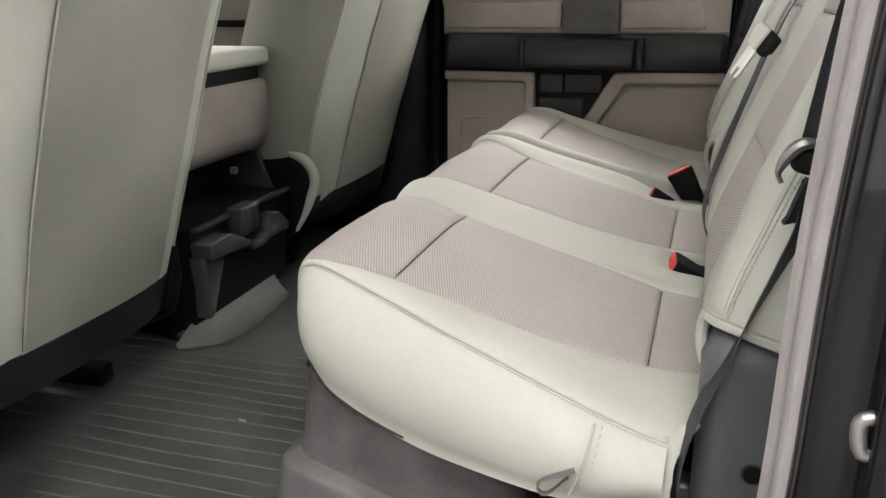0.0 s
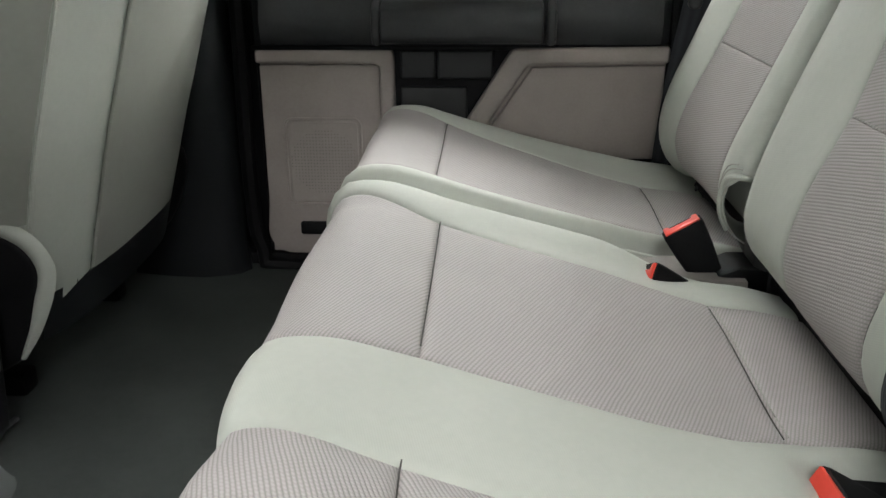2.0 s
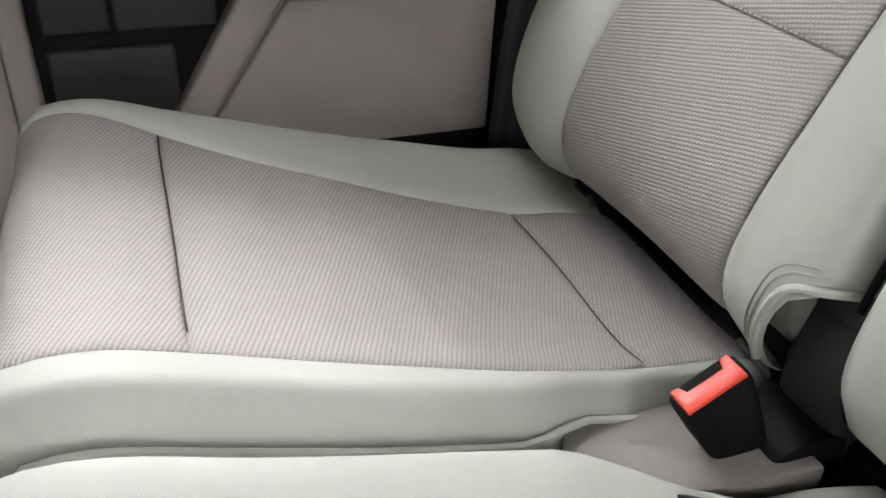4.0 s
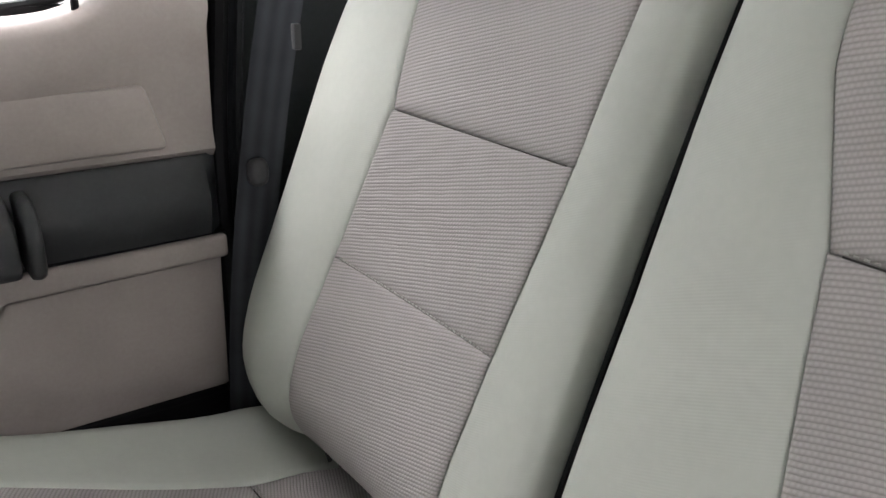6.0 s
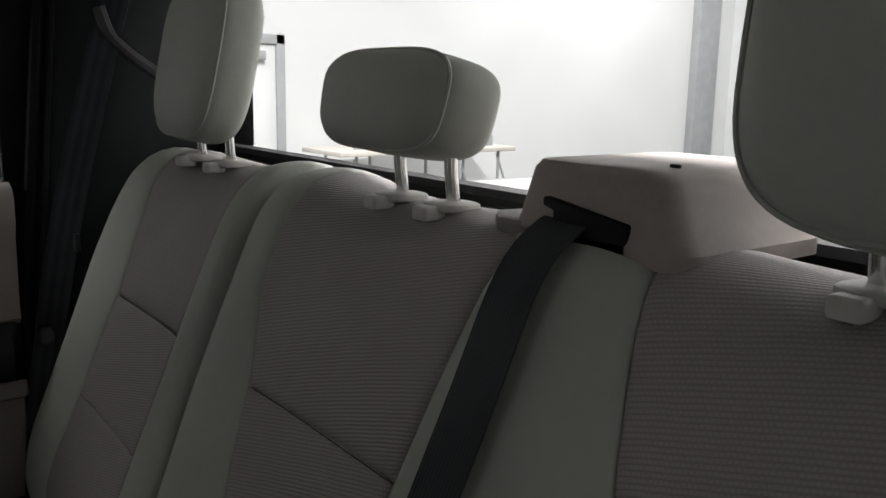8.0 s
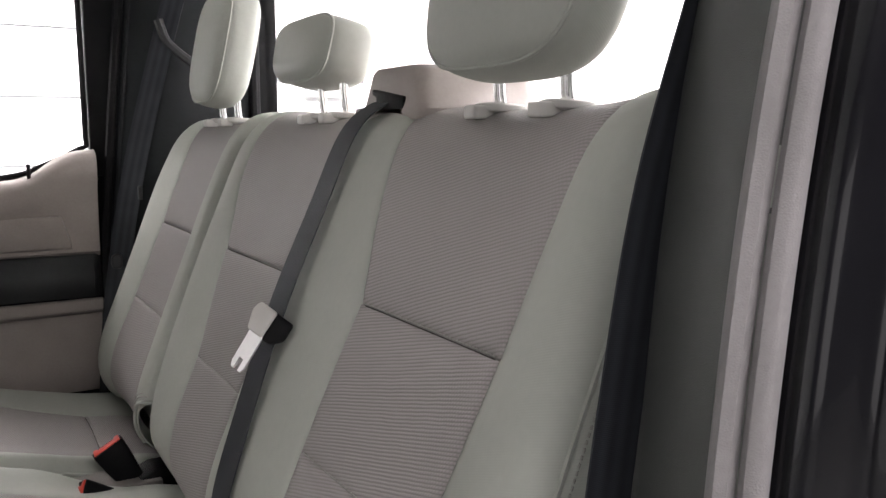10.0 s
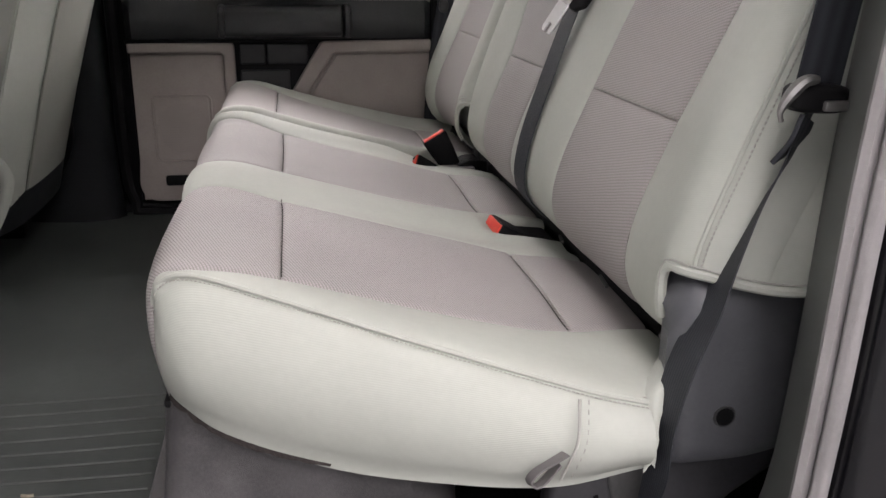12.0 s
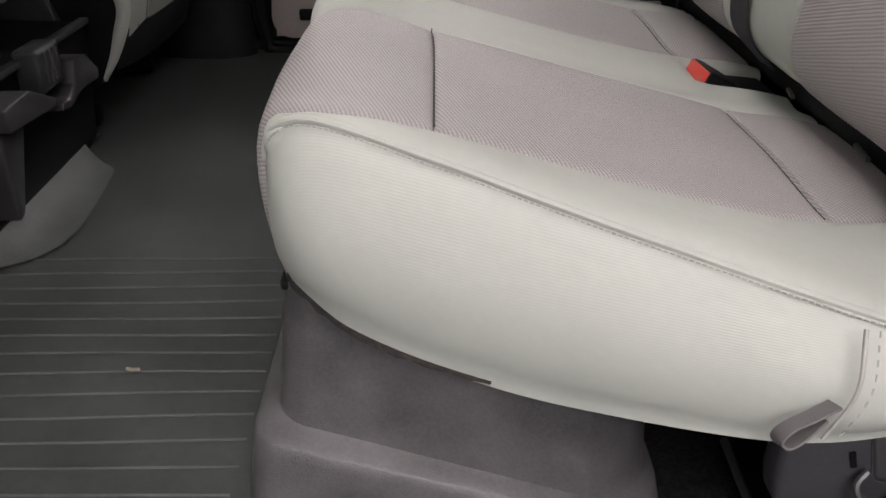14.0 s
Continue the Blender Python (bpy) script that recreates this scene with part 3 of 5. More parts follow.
    part("outer_bolster", skin(surf2, 0.0, se, fb, lambda s: 1.415, 44, 16, groove=0.005, ends=(False, False)), M_TRIM, c40)
    bm = bmesh.new()
    pts = []
    for s in np.linspace(0.10, se - 0.05, 30):
        p, n = surf2(s, far_split(s) + 0.0035)
        pts.append(p + n * 0.012 + Vector((0, -0.002, 0)))
    tube(bm, pts, 0.003, 6)
    part("piping", bm, M_TRIM, c40)
    part("cushion_pan", prism([(0.100, 0.160), (0.16, 0.150), (0.60, 0.150), (0.60, 0.222), (0.30, 0.262), (0.13, 0.300), (0.100, 0.280)], "y", 0.985, 1.39, 0.006), M_BLACK, c40)
    # dark crease tubes and pale stitching in the seams across the pads
    seat_crease("stitching", surf, [(sf, y) for y in np.linspace(0.06, 0.395, 12)], c60, -0.004)
    seat_crease("stitching", surf, [(sf, y) for y in np.linspace(0.53, 0.85, 12)], c60, -0.004)
    seat_crease("stitching", surf2, [(sf2, y) for y in np.linspace(1.025, 1.325, 12)], c40, -0.004)
    for cover, a, b, seat in ((surf, near_a, near_b, c60), (surf, mid_a, mid_b, c60), (surf2, fa, fb, c40)):
        seat_crease("stitching", cover, [(sr, y) for y in np.linspace(a(sr) + 0.008, b(sr) - 0.008, 10)], seat, -0.0048)
        pale_stitch(cover, sr, a(sr) + 0.006, b(sr) - 0.006, seat)
    return surf, surf2


BACK_LINE = [(0.652, 0.262), (0.608, 0.254), (0.571, 0.270), (0.5515, 0.314), (0.5605, 0.375), (0.597, 0.470), (0.656, 0.622), (0.705, 0.735), (0.733, 0.785), (0.768, 0.812),
             (0.820, 0.815), (0.862, 0.795), (0.872, 0.740), (0.872, 0.60)]


def back_core(y0, y1, parent, low=0.30):
    bm = prism([(0.615, low), (0.62, 0.40), (0.69, 0.60), (0.745, 0.735), (0.775, 0.775), (0.83, 0.785), (0.85, 0.76), (0.85, low)], "y", y0, y1, 0.012, 3)
    return part("backrest_frame", bm, M_TRIM, parent)


def build_backs():
    b60 = SEAT_WIDE
    L = Profile(BACK_LINE, lambda s: -0.098, lambda s: 0.887, 0.055, 0.016, 0.075, 0.09,
                [(-0.03, 0.05, 0.012), (0.40, 0.07, 0.008), (0.83, 0.05, 0.012), (0.16, 0.10, -0.004), (0.63, 0.10, -0.004)], 9.0, None, [(0.10, -0.1), (0.16, 0.0), (0.30, 1.0)])
    def sz(z, start=0.10):
        return L.s_at(2, z, start, 0.66)
    s_low, s_up, s_top, s0 = sz(0.465), sz(0.620), L.s_at(0, 0.785, 0.3), 0.02
    s_flap = sz(0.352)
    s_end = L.s_at(0, 0.86, 0.35)
    na = lambda s: lerp_table([(0, 0.050), (s_low, 0.054), (s_up, 0.023), (s_top, 0.010)], s)
    nb = lambda s: lerp_table([(0, 0.325), (s_low, 0.301), (s_up, 0.282), (s_up + 0.08, 0.312), (s_top, 0.352)], s)
    ma = lambda s: lerp_table([(0, 0.545), (s_low, 0.530), (s_up, 0.505), (s_top, 0.470)], s)
    mb = lambda s: lerp_table([(0, 0.725), (s_low, 0.735), (s_up, 0.765), (s_up + 0.1, 0.800), (s_top, 0.815)], s)
    for a, b in ((na, nb), (ma, mb)):
        part("lower_insert", skin(L, s0, s_low, a, b, 26, 24, groove=0.0035, ends=(False, True)), M_CLOTHB, b60, "taupe woven cloth panel")
        part("middle_insert", skin(L, s_low, s_up, a, b, 22, 24, groove=0.0035), M_CLOTHB, b60, "taupe woven cloth panel")
        part("upper_insert", skin(L, s_up, s_end, a, b, 34, 24, ends=(True, False)), M_CLOTHB, b60, "taupe woven cloth panel")
    part("outer_bolster", skin(L, s_flap, s_end, lambda s: -0.072, na, 44, 14, groove=0.005, ends=(False, False)), M_TRIM, b60)
    part("outer_foot", skin(L, s0, s_flap, lambda s: lerp_table([(s0, 0.004), (s_flap - 0.10, -0.018), (s_flap - 0.07, -0.038), (s_flap - 0.03, -0.046), (s_flap, -0.046)], s), na, 20, 10, groove=0.005, ends=(False, False)), M_TRIM, b60)
    part("side_roll", skin(L, s_flap, s_end, lambda s: -0.098, lambda s: -0.072, 40, 12, groove=0.004, ends=(True, False)), M_TRIM, b60)
    part("centre_band", skin(L, s0, s_end, nb, ma, 50, 16, groove=0.005, ends=(False, False)), M_TRIM, b60)
    part("inner_bolster", skin(L, s0, s_end, mb, lambda s: 0.887, 50, 14, groove=0.005, ends=(False, False)), M_TRIM, b60)
    back_core(-0.02, 0.840, b60)
    # outer flank, closed with a rolled hem at the flap
    rows = []
    for i in range(25):
        s = s_flap + (sz(0.78) - s_flap) * i / 24
        p, n = L(s, -0.098)
        rows.append([p + Vector((0.255 * k * (1 - 0.45 * i / 24), -0.018 * math.sin(math.pi * min(1.0, k * 1.2)), 0.038 * k * (1 - i / 24))) for k in [j / 10 for j in range(11)]])
    bm = bmesh.new()
    grid_faces(bm, rows)
    part("side_panel", bm, M_TRIM, b60, "light grey flank of the backrest")
    hem = [L(s_flap - 0.055, -0.042)[0], L(s_flap - 0.030, -0.046)[0], L(s_flap - 0.008, -0.046)[0], L(s_flap + 0.002, -0.056)[0], L(s_flap + 0.003, -0.075)[0], rows[0][1], rows[0][5], rows[0][10]]
    bm = bmesh.new()
    tube(bm, spline(hem, 40), 0.0058, 8)
    part("hem", bm, M_TRIM, b60)
    bm = bmesh.new()
    tube(bm, [p + Vector((-0.004, -0.003, 0.007)) for p in spline(hem, 30)], 0.0008, 5)
    part("seam", bm, M_STITCH, b60)
    # twin stitching down the outer bolster seam
    bm = bmesh.new()
    stitches(bm, [L(s, -0.0785)[0] + L(s, -0.0785)[1] * 0.0002 for s in np.linspace(s_flap + 0.01, s_top, 24)], 0.0036, 0.0016, 0.0009)
    part("stitching", bm, M_STITCH, b60)
    bm = bmesh.new()
    tube(bm, [L(s, -0.072)[0] - L(s, -0.072)[1] * 0.003 for s in np.linspace(s_flap, s_end, 40)], 0.0024, 6)
    part("piping", bm, M_TRIM, b60)
    for a, b in ((na, nb), (ma, mb)):
        seat_crease("stitching", L, [(s_up, y) for y in np.linspace(a(s_up) + 0.008, b(s_up) - 0.008, 9)], b60, -0.004)
        pale_stitch(L, s_up, a(s_up) + 0.006, b(s_up) - 0.006, b60)
        pale_stitch(L, s_low, a(s_low) + 0.006, b(s_low) - 0.006, b60)

    b40 = SEAT_NARROW
    R = Profile(BACK_LINE, lambda s: 0.893, lambda s: 1.413 - 0.010 * max(0.0, (s - 0.24) / 0.2) - 0.07 * max(0, (s - s_up) / (s_top - s_up)) ** 2, 0.016, 0.06, 0.09, 0.09,
                [(0.93, 0.04, 0.012), (1.31, 0.05, 0.014), (1.09, 0.10, -0.004)], 14.0)
    fa = lambda s: lerp_table([(0, 1.008), (s_low, 0.982), (s_up, 0.961), (s_top, 0.945)], s)
    fb = lambda s: lerp_table([(0, 1.262), (s_low, 1.236), (s_up, 1.213), (s_up + 0.06, 1.225), (s_top, 1.260)], s)
    s_lf = sz(0.474)
    part("lower_insert", skin(R, s0, s_lf, fa, fb, 26, 24, groove=0.0035, ends=(False, True)), M_CLOTHB, b40, "taupe woven cloth panel")
    part("middle_insert", skin(R, s_lf, s_up, fa, fb, 22, 24, groove=0.0035), M_CLOTHB, b40, "taupe woven cloth panel")
    part("upper_insert", skin(R, s_up, s_end, fa, fb, 34, 24, ends=(True, False)), M_CLOTHB, b40, "taupe woven cloth panel")
    s_fl = sz(0.350)
    low_edge = lambda s: lerp_table([(s0, 0.948), (s_fl - 0.06, 0.938), (s_fl - 0.035, 0.932), (s_fl - 0.015, 0.925), (s_fl - 0.004, 0.914), (s_fl + 0.003, 0.901), (s_fl + 0.008, 0.893)], s)
    part("inner_bolster", skin(R, s0, s_end, low_edge, fa, 60, 14, groove=0.005, ends=(False, False)), M_TRIM, b40)
    part("outer_bolster", skin(R, s0, s_end, fb, lambda s: R.right(s), 50, 16, groove=0.005, ends=(False, False)), M_TRIM, b40)
    back_core(0.990, 1.26, b40)
    # Filler inside the backrest, added to stop hall light showing through the notch.
    part("backrest_filler", prism([(0.60, 0.265), (0.580, 0.290), (0.574, 0.33), (0.580, 0.375), (0.614, 0.47), (0.69, 0.62), (0.74, 0.62), (0.74, 0.265)], "y", 0.940, 1.34, 0.008, 3), M_TRIM, b40)
    part("hinge_cover", prism([(0.592, 0.235), (0.592, 0.330), (0.612, 0.400), (0.640, 0.430), (0.74, 0.430), (0.74, 0.235)], "y", 0.897, 0.994, 0.012, 3), M_CHAR, b40, "dark plastic cover over the backrest hinge")
    # Black tube sunk in the split, standing in for its shade.
    bm = bmesh.new()
    tube(bm, [L(s, 0.8865)[0].lerp(R(s, 0.8935)[0], 0.5) + L(s, 0.80)[1] * 0.046 for s in np.linspace(s_fl, s_end - 0.10, 40)], 0.0030, 6)
    part("split_shade_strip", bm, M_BLACK, b40, "dark strip standing for the shade in the split")
    # rolled hem round the notch, with a fine seam beside it
    arc = [(s_fl - 0.075, 0.943), (s_fl - 0.055, 0.939), (s_fl - 0.035, 0.934), (s_fl - 0.014, 0.927), (s_fl - 0.002, 0.916), (s_fl + 0.004, 0.902), (s_fl + 0.006, 0.895)]
    for off, thick, lift, cloth in ((0.0015, 0.0036, -0.001, M_TRIM), (0.0085, 0.0011, -0.0006, M_STITCH), (0.0125, 0.0008, 0.0, M_STITCH)):
        pts = []
        for s, y in arc:
            p, n = R(s + off, y + off)
            pts.append(p + n * lift)
        bm = bmesh.new()
        tube(bm, spline(pts, 26), thick, 8)
        part("hem", bm, cloth, b40)
    seat_crease("stitching", R, [(s_up, y) for y in np.linspace(0.97, 1.205, 9)], b40, -0.004)
    pale_stitch(R, s_lf, 0.985, 1.225, b40)
    return L, R


def headrest(y, x, z0, size, posts, label, taper=0.12):
    h = thing("headrest", (x, y, z0), label, "headrest", "rear headrests")
    cz = z0 + size[2] / 2
    tilt = radians(12)
    pad = part("pad", super_pad(bmesh.new(), (x, y, cz), size, (0.62, 0.55, 0.56), tilt, 28, taper), M_TRIM, h)
    rot = Matrix.Rotation(tilt, 3, "Y")
    # seam where the face meets the gusset
    for fx in (-0.28,):
        pts = []
        for k in range(61):
            b = math.tau * k / 60
            yy = math.copysign(abs(math.cos(b)) ** 0.55, math.cos(b)) * size[1] / 2 * 0.958
            zz = math.copysign(abs(math.sin(b)) ** 0.56, math.sin(b)) * size[2] / 2 * 0.958
            yy *= 1 + taper * zz / size[2]
            pts.append(Vector((x, y, cz)) + rot @ Vector((fx * size[0], yy * 1.01, zz * 1.01)))
        bm = bmesh.new()
        tube(bm, pts, 0.0020, 6, False)
        part("piping", bm, M_TRIM, pad)
    for py in posts:
        bm = bmesh.new()
        tube(bm, [(x + 0.012, py, 0.80), (x + 0.006, py, z0 - 0.01), (x + 0.004, py, z0 + 0.03)], 0.0062, 12)
        part("post", bm, M_POST, h, "bright steel headrest post")
        bm = super_pad(bmesh.new(), (x + 0.008, py, 0.8145), (0.054, 0.040, 0.011), (0.8, 0.8, 0.55), radians(3), 10)
        rbox(bm, (x - 0.030, py - 0.011, 0.804), (x - 0.006, py + 0.010, 0.8175), 0.003, 3)
        part("guide_sleeve", bm, M_CLIP, h, "light grey plastic guide sleeve")
    return h


CUSHION, CUSHION_FAR = build_cushions()
BACK, BACK_FAR = build_backs()
headrest(0.163, 0.774, 0.838, (0.094, 0.258, 0.210), (0.107, 0.214), "large light grey cloth headrest raised on two posts")
headrest(0.664, 0.774, 0.855, (0.100, 0.208, 0.094), (0.597, 0.678), "small light grey cloth centre headrest raised on two posts", 0.10)
headrest(1.117, 0.762, 0.838, (0.086, 0.206, 0.220), (1.060, 1.160), "large light grey cloth headrest beside the far window", 0.02)


# ================= the cab =================
def structure(name, bm, material, label, category, smooth=True):
    return solo(name, bm, material, label, category, "", "structure", smooth)


FAR = 1.47
# floor pan with carpet
structure("floor", box_bm((-1.7, -0.16, -0.06), (0.98, 1.56, -0.008), 0.0), M_CARPET, "charcoal carpet over the cab floor pan", "floor", False)
# roof and headliner
structure("ceiling", box_bm((-1.2, -0.20, 1.20), (1.0, 1.60, 1.26), 0.01), M_HEADLINER, "grey fabric headliner under the cab roof", "ceiling")


def frame_wall(axis, a, b, outer, hole, material, bevel=0.004):
    """A wall slab with one opening: four butted bars. outer, hole: (p0, q0, p1, q1)."""
    bm = bmesh.new()
    p0, q0, p1, q1 = outer
    h0, k0, h1, k1 = hole
    for u0, v0, u1, v1 in ((p0, q0, p1, k0), (p0, k1, p1, q1), (p0, k0, h0, k1), (h1, k0, p1, k1)):
        if u1 - u0 < 1e-4 or v1 - v0 < 1e-4:
            continue
        if axis == "x":
            rbox(bm, (a, u0, v0), (b, u1, v1), bevel)
        else:
            rbox(bm, (u0, a, v0), (u1, b, v1), bevel)
    return bm


# rear wall with its long window
structure("wall_rear", frame_wall("x", 0.93, 0.985, (-0.16, -0.06, 1.56, 1.20), (-0.04, 0.805, 1.46, 1.14), M_BLACK), M_BLACK, "black trimmed rear wall of the cab", "wall")
w = thing("window_1", (0.955, 0.70, 0.795), "wide rear cab window with a black gasket", "window", "", "structure")
part("pane", box_bm((0.958, -0.04, 0.805), (0.962, 1.46, 1.14), 0.0), M_GLASS, w, smooth=False).visible_shadow = False
bm = bmesh.new()
for a, b in (((0.928, -0.04, 0.802), (0.928, 1.46, 0.802)), ((0.928, -0.04, 1.145), (0.928, 1.46, 1.145)), ((0.928, -0.04, 0.80), (0.928, -0.04, 1.145)), ((0.928, 1.46, 0.80), (0.928, 1.46, 1.145))):
    tube(bm, (a, Vector(a).lerp(Vector(b), 0.5), b), 0.012, 8)
part("gasket", bm, M_BLACK, w)
# front of the cab
# Black fillers behind the far pillars, added to stop hall light leaking in.
structure("wall_far_filler", box_bm((-0.50, 1.535, -0.06), (-0.185, 1.575, 1.20), 0.0), M_BLACK, "black filler wall added behind the far pillar", "wall", False)
structure("wall_far_rear", box_bm((0.585, 1.535, -0.06), (0.985, 1.575, 1.20), 0.0), M_BLACK, "black filler wall added behind the far rear pillar", "wall", False)
structure("wall_far_low", box_bm((0.60, 1.47, -0.06), (0.93, 1.53, 0.30), 0.01), M_CARPET, "charcoal carpeted wheel arch beside the far seat", "wall")
structure("wall_front", box_bm((-1.75, -0.16, -0.06), (-1.68, 1.56, 0.55), 0.01), M_DARK, "dark dashboard wall at the front", "wall")

# ---- far side: B-pillar, door, C-pillar ----
rows = []
for i in range(13):
    z = -0.02 + 1.24 * i / 12
    lean = 0.03 * max(0, z - 0.5)
    wide = 0.045 * math.exp(-z / 0.12)
    sect = [(-0.425 - wide, 1.505), (-0.405 - wide * 0.8, 1.462), (-0.370, 1.448), (-0.300, 1.444), (-0.265, 1.452), (-0.248 + wide * 0.3, 1.462), (-0.236 + wide * 0.4, 1.490), (-0.232, 1.520)]
    rows.append([(x + lean, y - wide * 0.4, z) for x, y in sect])
bm = bmesh.new()
grid_faces(bm, rows)
structure("pillar_1", bm, M_DARK, "charcoal plastic pillar trim between the far doors", "pillar")
bm = bmesh.new()
tube(bm, spline([(-0.205, 1.490, 1.2), (-0.205, 1.490, 0.6), (-0.210, 1.488, 0.16), (-0.190, 1.485, 0.03), (-0.12, 1.485, -0.005), (0.5, 1.485, -0.005)], 60), 0.016, 8)
structure("trim_1", bm, M_BLACK, "black rubber door seal along the far opening", "door seal")
structure("wall_far_sill", box_bm((-1.7, 1.50, -0.06), (0.98, 1.58, 0.02), 0.006), M_BLACK, "black sill under the far doors", "sill")

door = thing("door_1", (0.2, 1.53, 0.0), "closed rear door with taupe panels, dark armrest band and window", "door", "", "structure")
part("door_skin", frame_wall("y", 1.505, 1.545, (-0.20, 0.0, 0.64, 1.18), (-0.15, 0.70, 0.57, 1.12), M_BLACK), M_BLACK, door)
part("pane", box_bm((-0.16, 1.522, 0.68), (0.58, 1.526, 1.13), 0.0), M_GLASS, door, smooth=False).visible_shadow = False


def door_upper():
    """Upper trim with a sill that sweeps up towards the rear."""
    sill = lambda x: 0.684 + 0.006 * math.sin(x * 3) + 0.066 / (1 + math.exp(-(x - 0.475) / 0.022))
    rows = []
    for i in range(49):
        x = -0.176 + 0.75 * i / 48
        z1 = sill(x)
        belt = [(1.515, z1 - 0.004), (1.488, z1 + 0.002), (1.462, z1 - 0.006), (1.452, z1 - 0.022), (1.452, z1 - 0.060), (1.462, z1 - 0.080),
                (1.468, 0.60), (1.470, 0.56), (1.466, 0.538), (1.475, 0.528), (1.50, 0.527)]
        rows.append([(x, y, z) for y, z in belt])
    bm = bmesh.new()
    vs = grid_faces(bm, rows)
    bm.faces.new(vs[-1])
    return bm


part("upper_panel", door_upper(), M_DOORLT, door, "taupe moulded upper door trim")
part("dark_strip", prism([(0.154, 0.533), (0.301, 0.533), (0.301, 0.684), (0.154, 0.684)], "y", 1.4475, 1.475, 0.003), M_BOXPL, door, "dark grey vertical inlay")
part("scallop", prism([(-0.17, 0.545), (0.150, 0.545), (0.150, 0.618), (-0.17, 0.618)], "y", 1.458, 1.48, 0.008), M_DOORLT, door)
part("scallop", prism([(0.305, 0.545), (0.520, 0.545), (0.500, 0.618), (0.305, 0.618)], "y", 1.458, 1.48, 0.008), M_DOORLT, door)
def armrest():
    profile = [(1.500, 0.533), (1.466, 0.5325), (1.460, 0.526), (1.447, 0.494), (1.445, 0.482), (1.450, 0.452), (1.456, 0.440), (1.500, 0.438)]
    rows = [[(x, 1.478 if k in (0, 40) and y < 1.478 else y, z) for y, z in profile] for k, x in enumerate(np.linspace(-0.176, 0.575, 41))]
    bm = bmesh.new()
    grid_faces(bm, rows)
    bmesh.ops.recalc_face_normals(bm, faces=bm.faces)
    return bm


part("armrest_band", armrest(), M_CHAR, door, "charcoal armrest band")
bm = prism([(1.470, 0.522), (1.425, 0.520), (1.400, 0.505), (1.392, 0.486), (1.394, 0.458), (1.402, 0.448), (1.470, 0.446)], "x", 0.064, 0.346, 0.006, 3)
ph = part("pull_handle", bm, M_CHAR, door, "dark moulded pull handle")
for hx in (0.050, 0.352):
    part("end_cap", prism([(1.470, 0.524), (1.424, 0.522), (1.397, 0.506), (1.389, 0.487), (1.391, 0.456), (1.400, 0.445), (1.470, 0.443)], "x", hx, hx + 0.016, 0.006, 3), M_CHAR, ph)
part("reveal", box_bm((-0.178, 1.46, 0.430), (0.576, 1.49, 0.4385), 0.002), M_BLACK, door)
part("lower_core", box_bm((-0.178, 1.484, 0.03), (0.576, 1.510, 0.432), 0.004), M_BLACK, door)
# speaker panel: a proud rim round a sunken field, with a pressed rounded square for the grille
def rounded(x0, z0, x1, z1, r, n=5):
    pts = []
    for cx, cz, a0 in ((x1 - r, z1 - r, 0), (x0 + r, z1 - r, 90), (x0 + r, z0 + r, 180), (x1 - r, z0 + r, 270)):
        pts += [(cx + r * math.cos(radians(a0 + 90 * k / n)), cz + r * math.sin(radians(a0 + 90 * k / n))) for k in range(n + 1)]
    return pts


foot = [(-0.128 + 0.048 * math.cos(radians(a)) - 0.002, 0.078 + 0.048 * math.sin(radians(a))) for a in range(180, 271, 15)]
sp = part("speaker_panel", prism([(0.052, 0.402), (-0.170, 0.402), (-0.172, 0.14)] + foot + [(0.052, 0.030)], "y", 1.474, 1.490, 0.003), M_DOORLT, door, "taupe speaker panel")
rim = [(-0.174, 0.431), (0.074, 0.431), (0.081, 0.424), (0.081, 0.030), (0.055, 0.030), (0.055, 0.398), (0.045, 0.406), (-0.174, 0.406)]
part("rim", prism(rim, "y", 1.458, 1.488, 0.006, 3), M_DOORLT, sp)
bm = bmesh.new()
ring = rounded(-0.130, 0.134, 0.014, 0.302, 0.014)
tube(bm, [(p, 1.4738, q) for p, q in ring + ring[:1]], 0.0026, 6)
part("grille_edge", bm, M_DOORLT, sp)
part("grille", prism(rounded(-0.124, 0.140, 0.008, 0.296, 0.010), "y", 1.4728, 1.478, 0.001, 1), M_DOORLT, sp, "perforated grille field")
bm = bmesh.new()
for i in range(22):
    for j in range(24):
        gx, gz = -0.120 + i * 0.0060, 0.146 + j * 0.0063
        if (gx + 0.058) ** 2 + (gz - 0.218) ** 2 > 0.063 ** 2:
            continue
        v = bmesh.ops.create_circle(bm, cap_ends=True, radius=0.0013, segments=6)["verts"]
        bmesh.ops.transform(bm, matrix=Matrix.Translation((gx, 1.4724, gz)) @ Matrix.Rotation(radians(90), 4, "X"), verts=v)
part("grille_holes", bm, M_TAUPEPL, sp, kind="stuff")
part("reflector", prism(rounded(-0.112, 0.072, -0.040, 0.098, 0.005), "y", 1.468, 1.476, 0.002), M_BLACK, door, "dark courtesy reflector")
# map pocket: a slanting proud frame round a sunken field, with an open slot behind its edge
poc = part("map_pocket", prism([(0.216, 0.228), (0.333, 0.398), (0.572, 0.402), (0.566, 0.228)], "y", 1.472, 1.490, 0.003), M_DOORLT, door, "taupe map pocket panel")
edge = [(0.164, 0.222), (0.293, 0.430), (0.301, 0.434), (0.575, 0.437), (0.575, 0.408), (0.331, 0.405), (0.322, 0.400), (0.205, 0.222)]
part("frame", prism(edge, "y", 1.452, 1.486, 0.006, 3), M_DOORLT, poc)
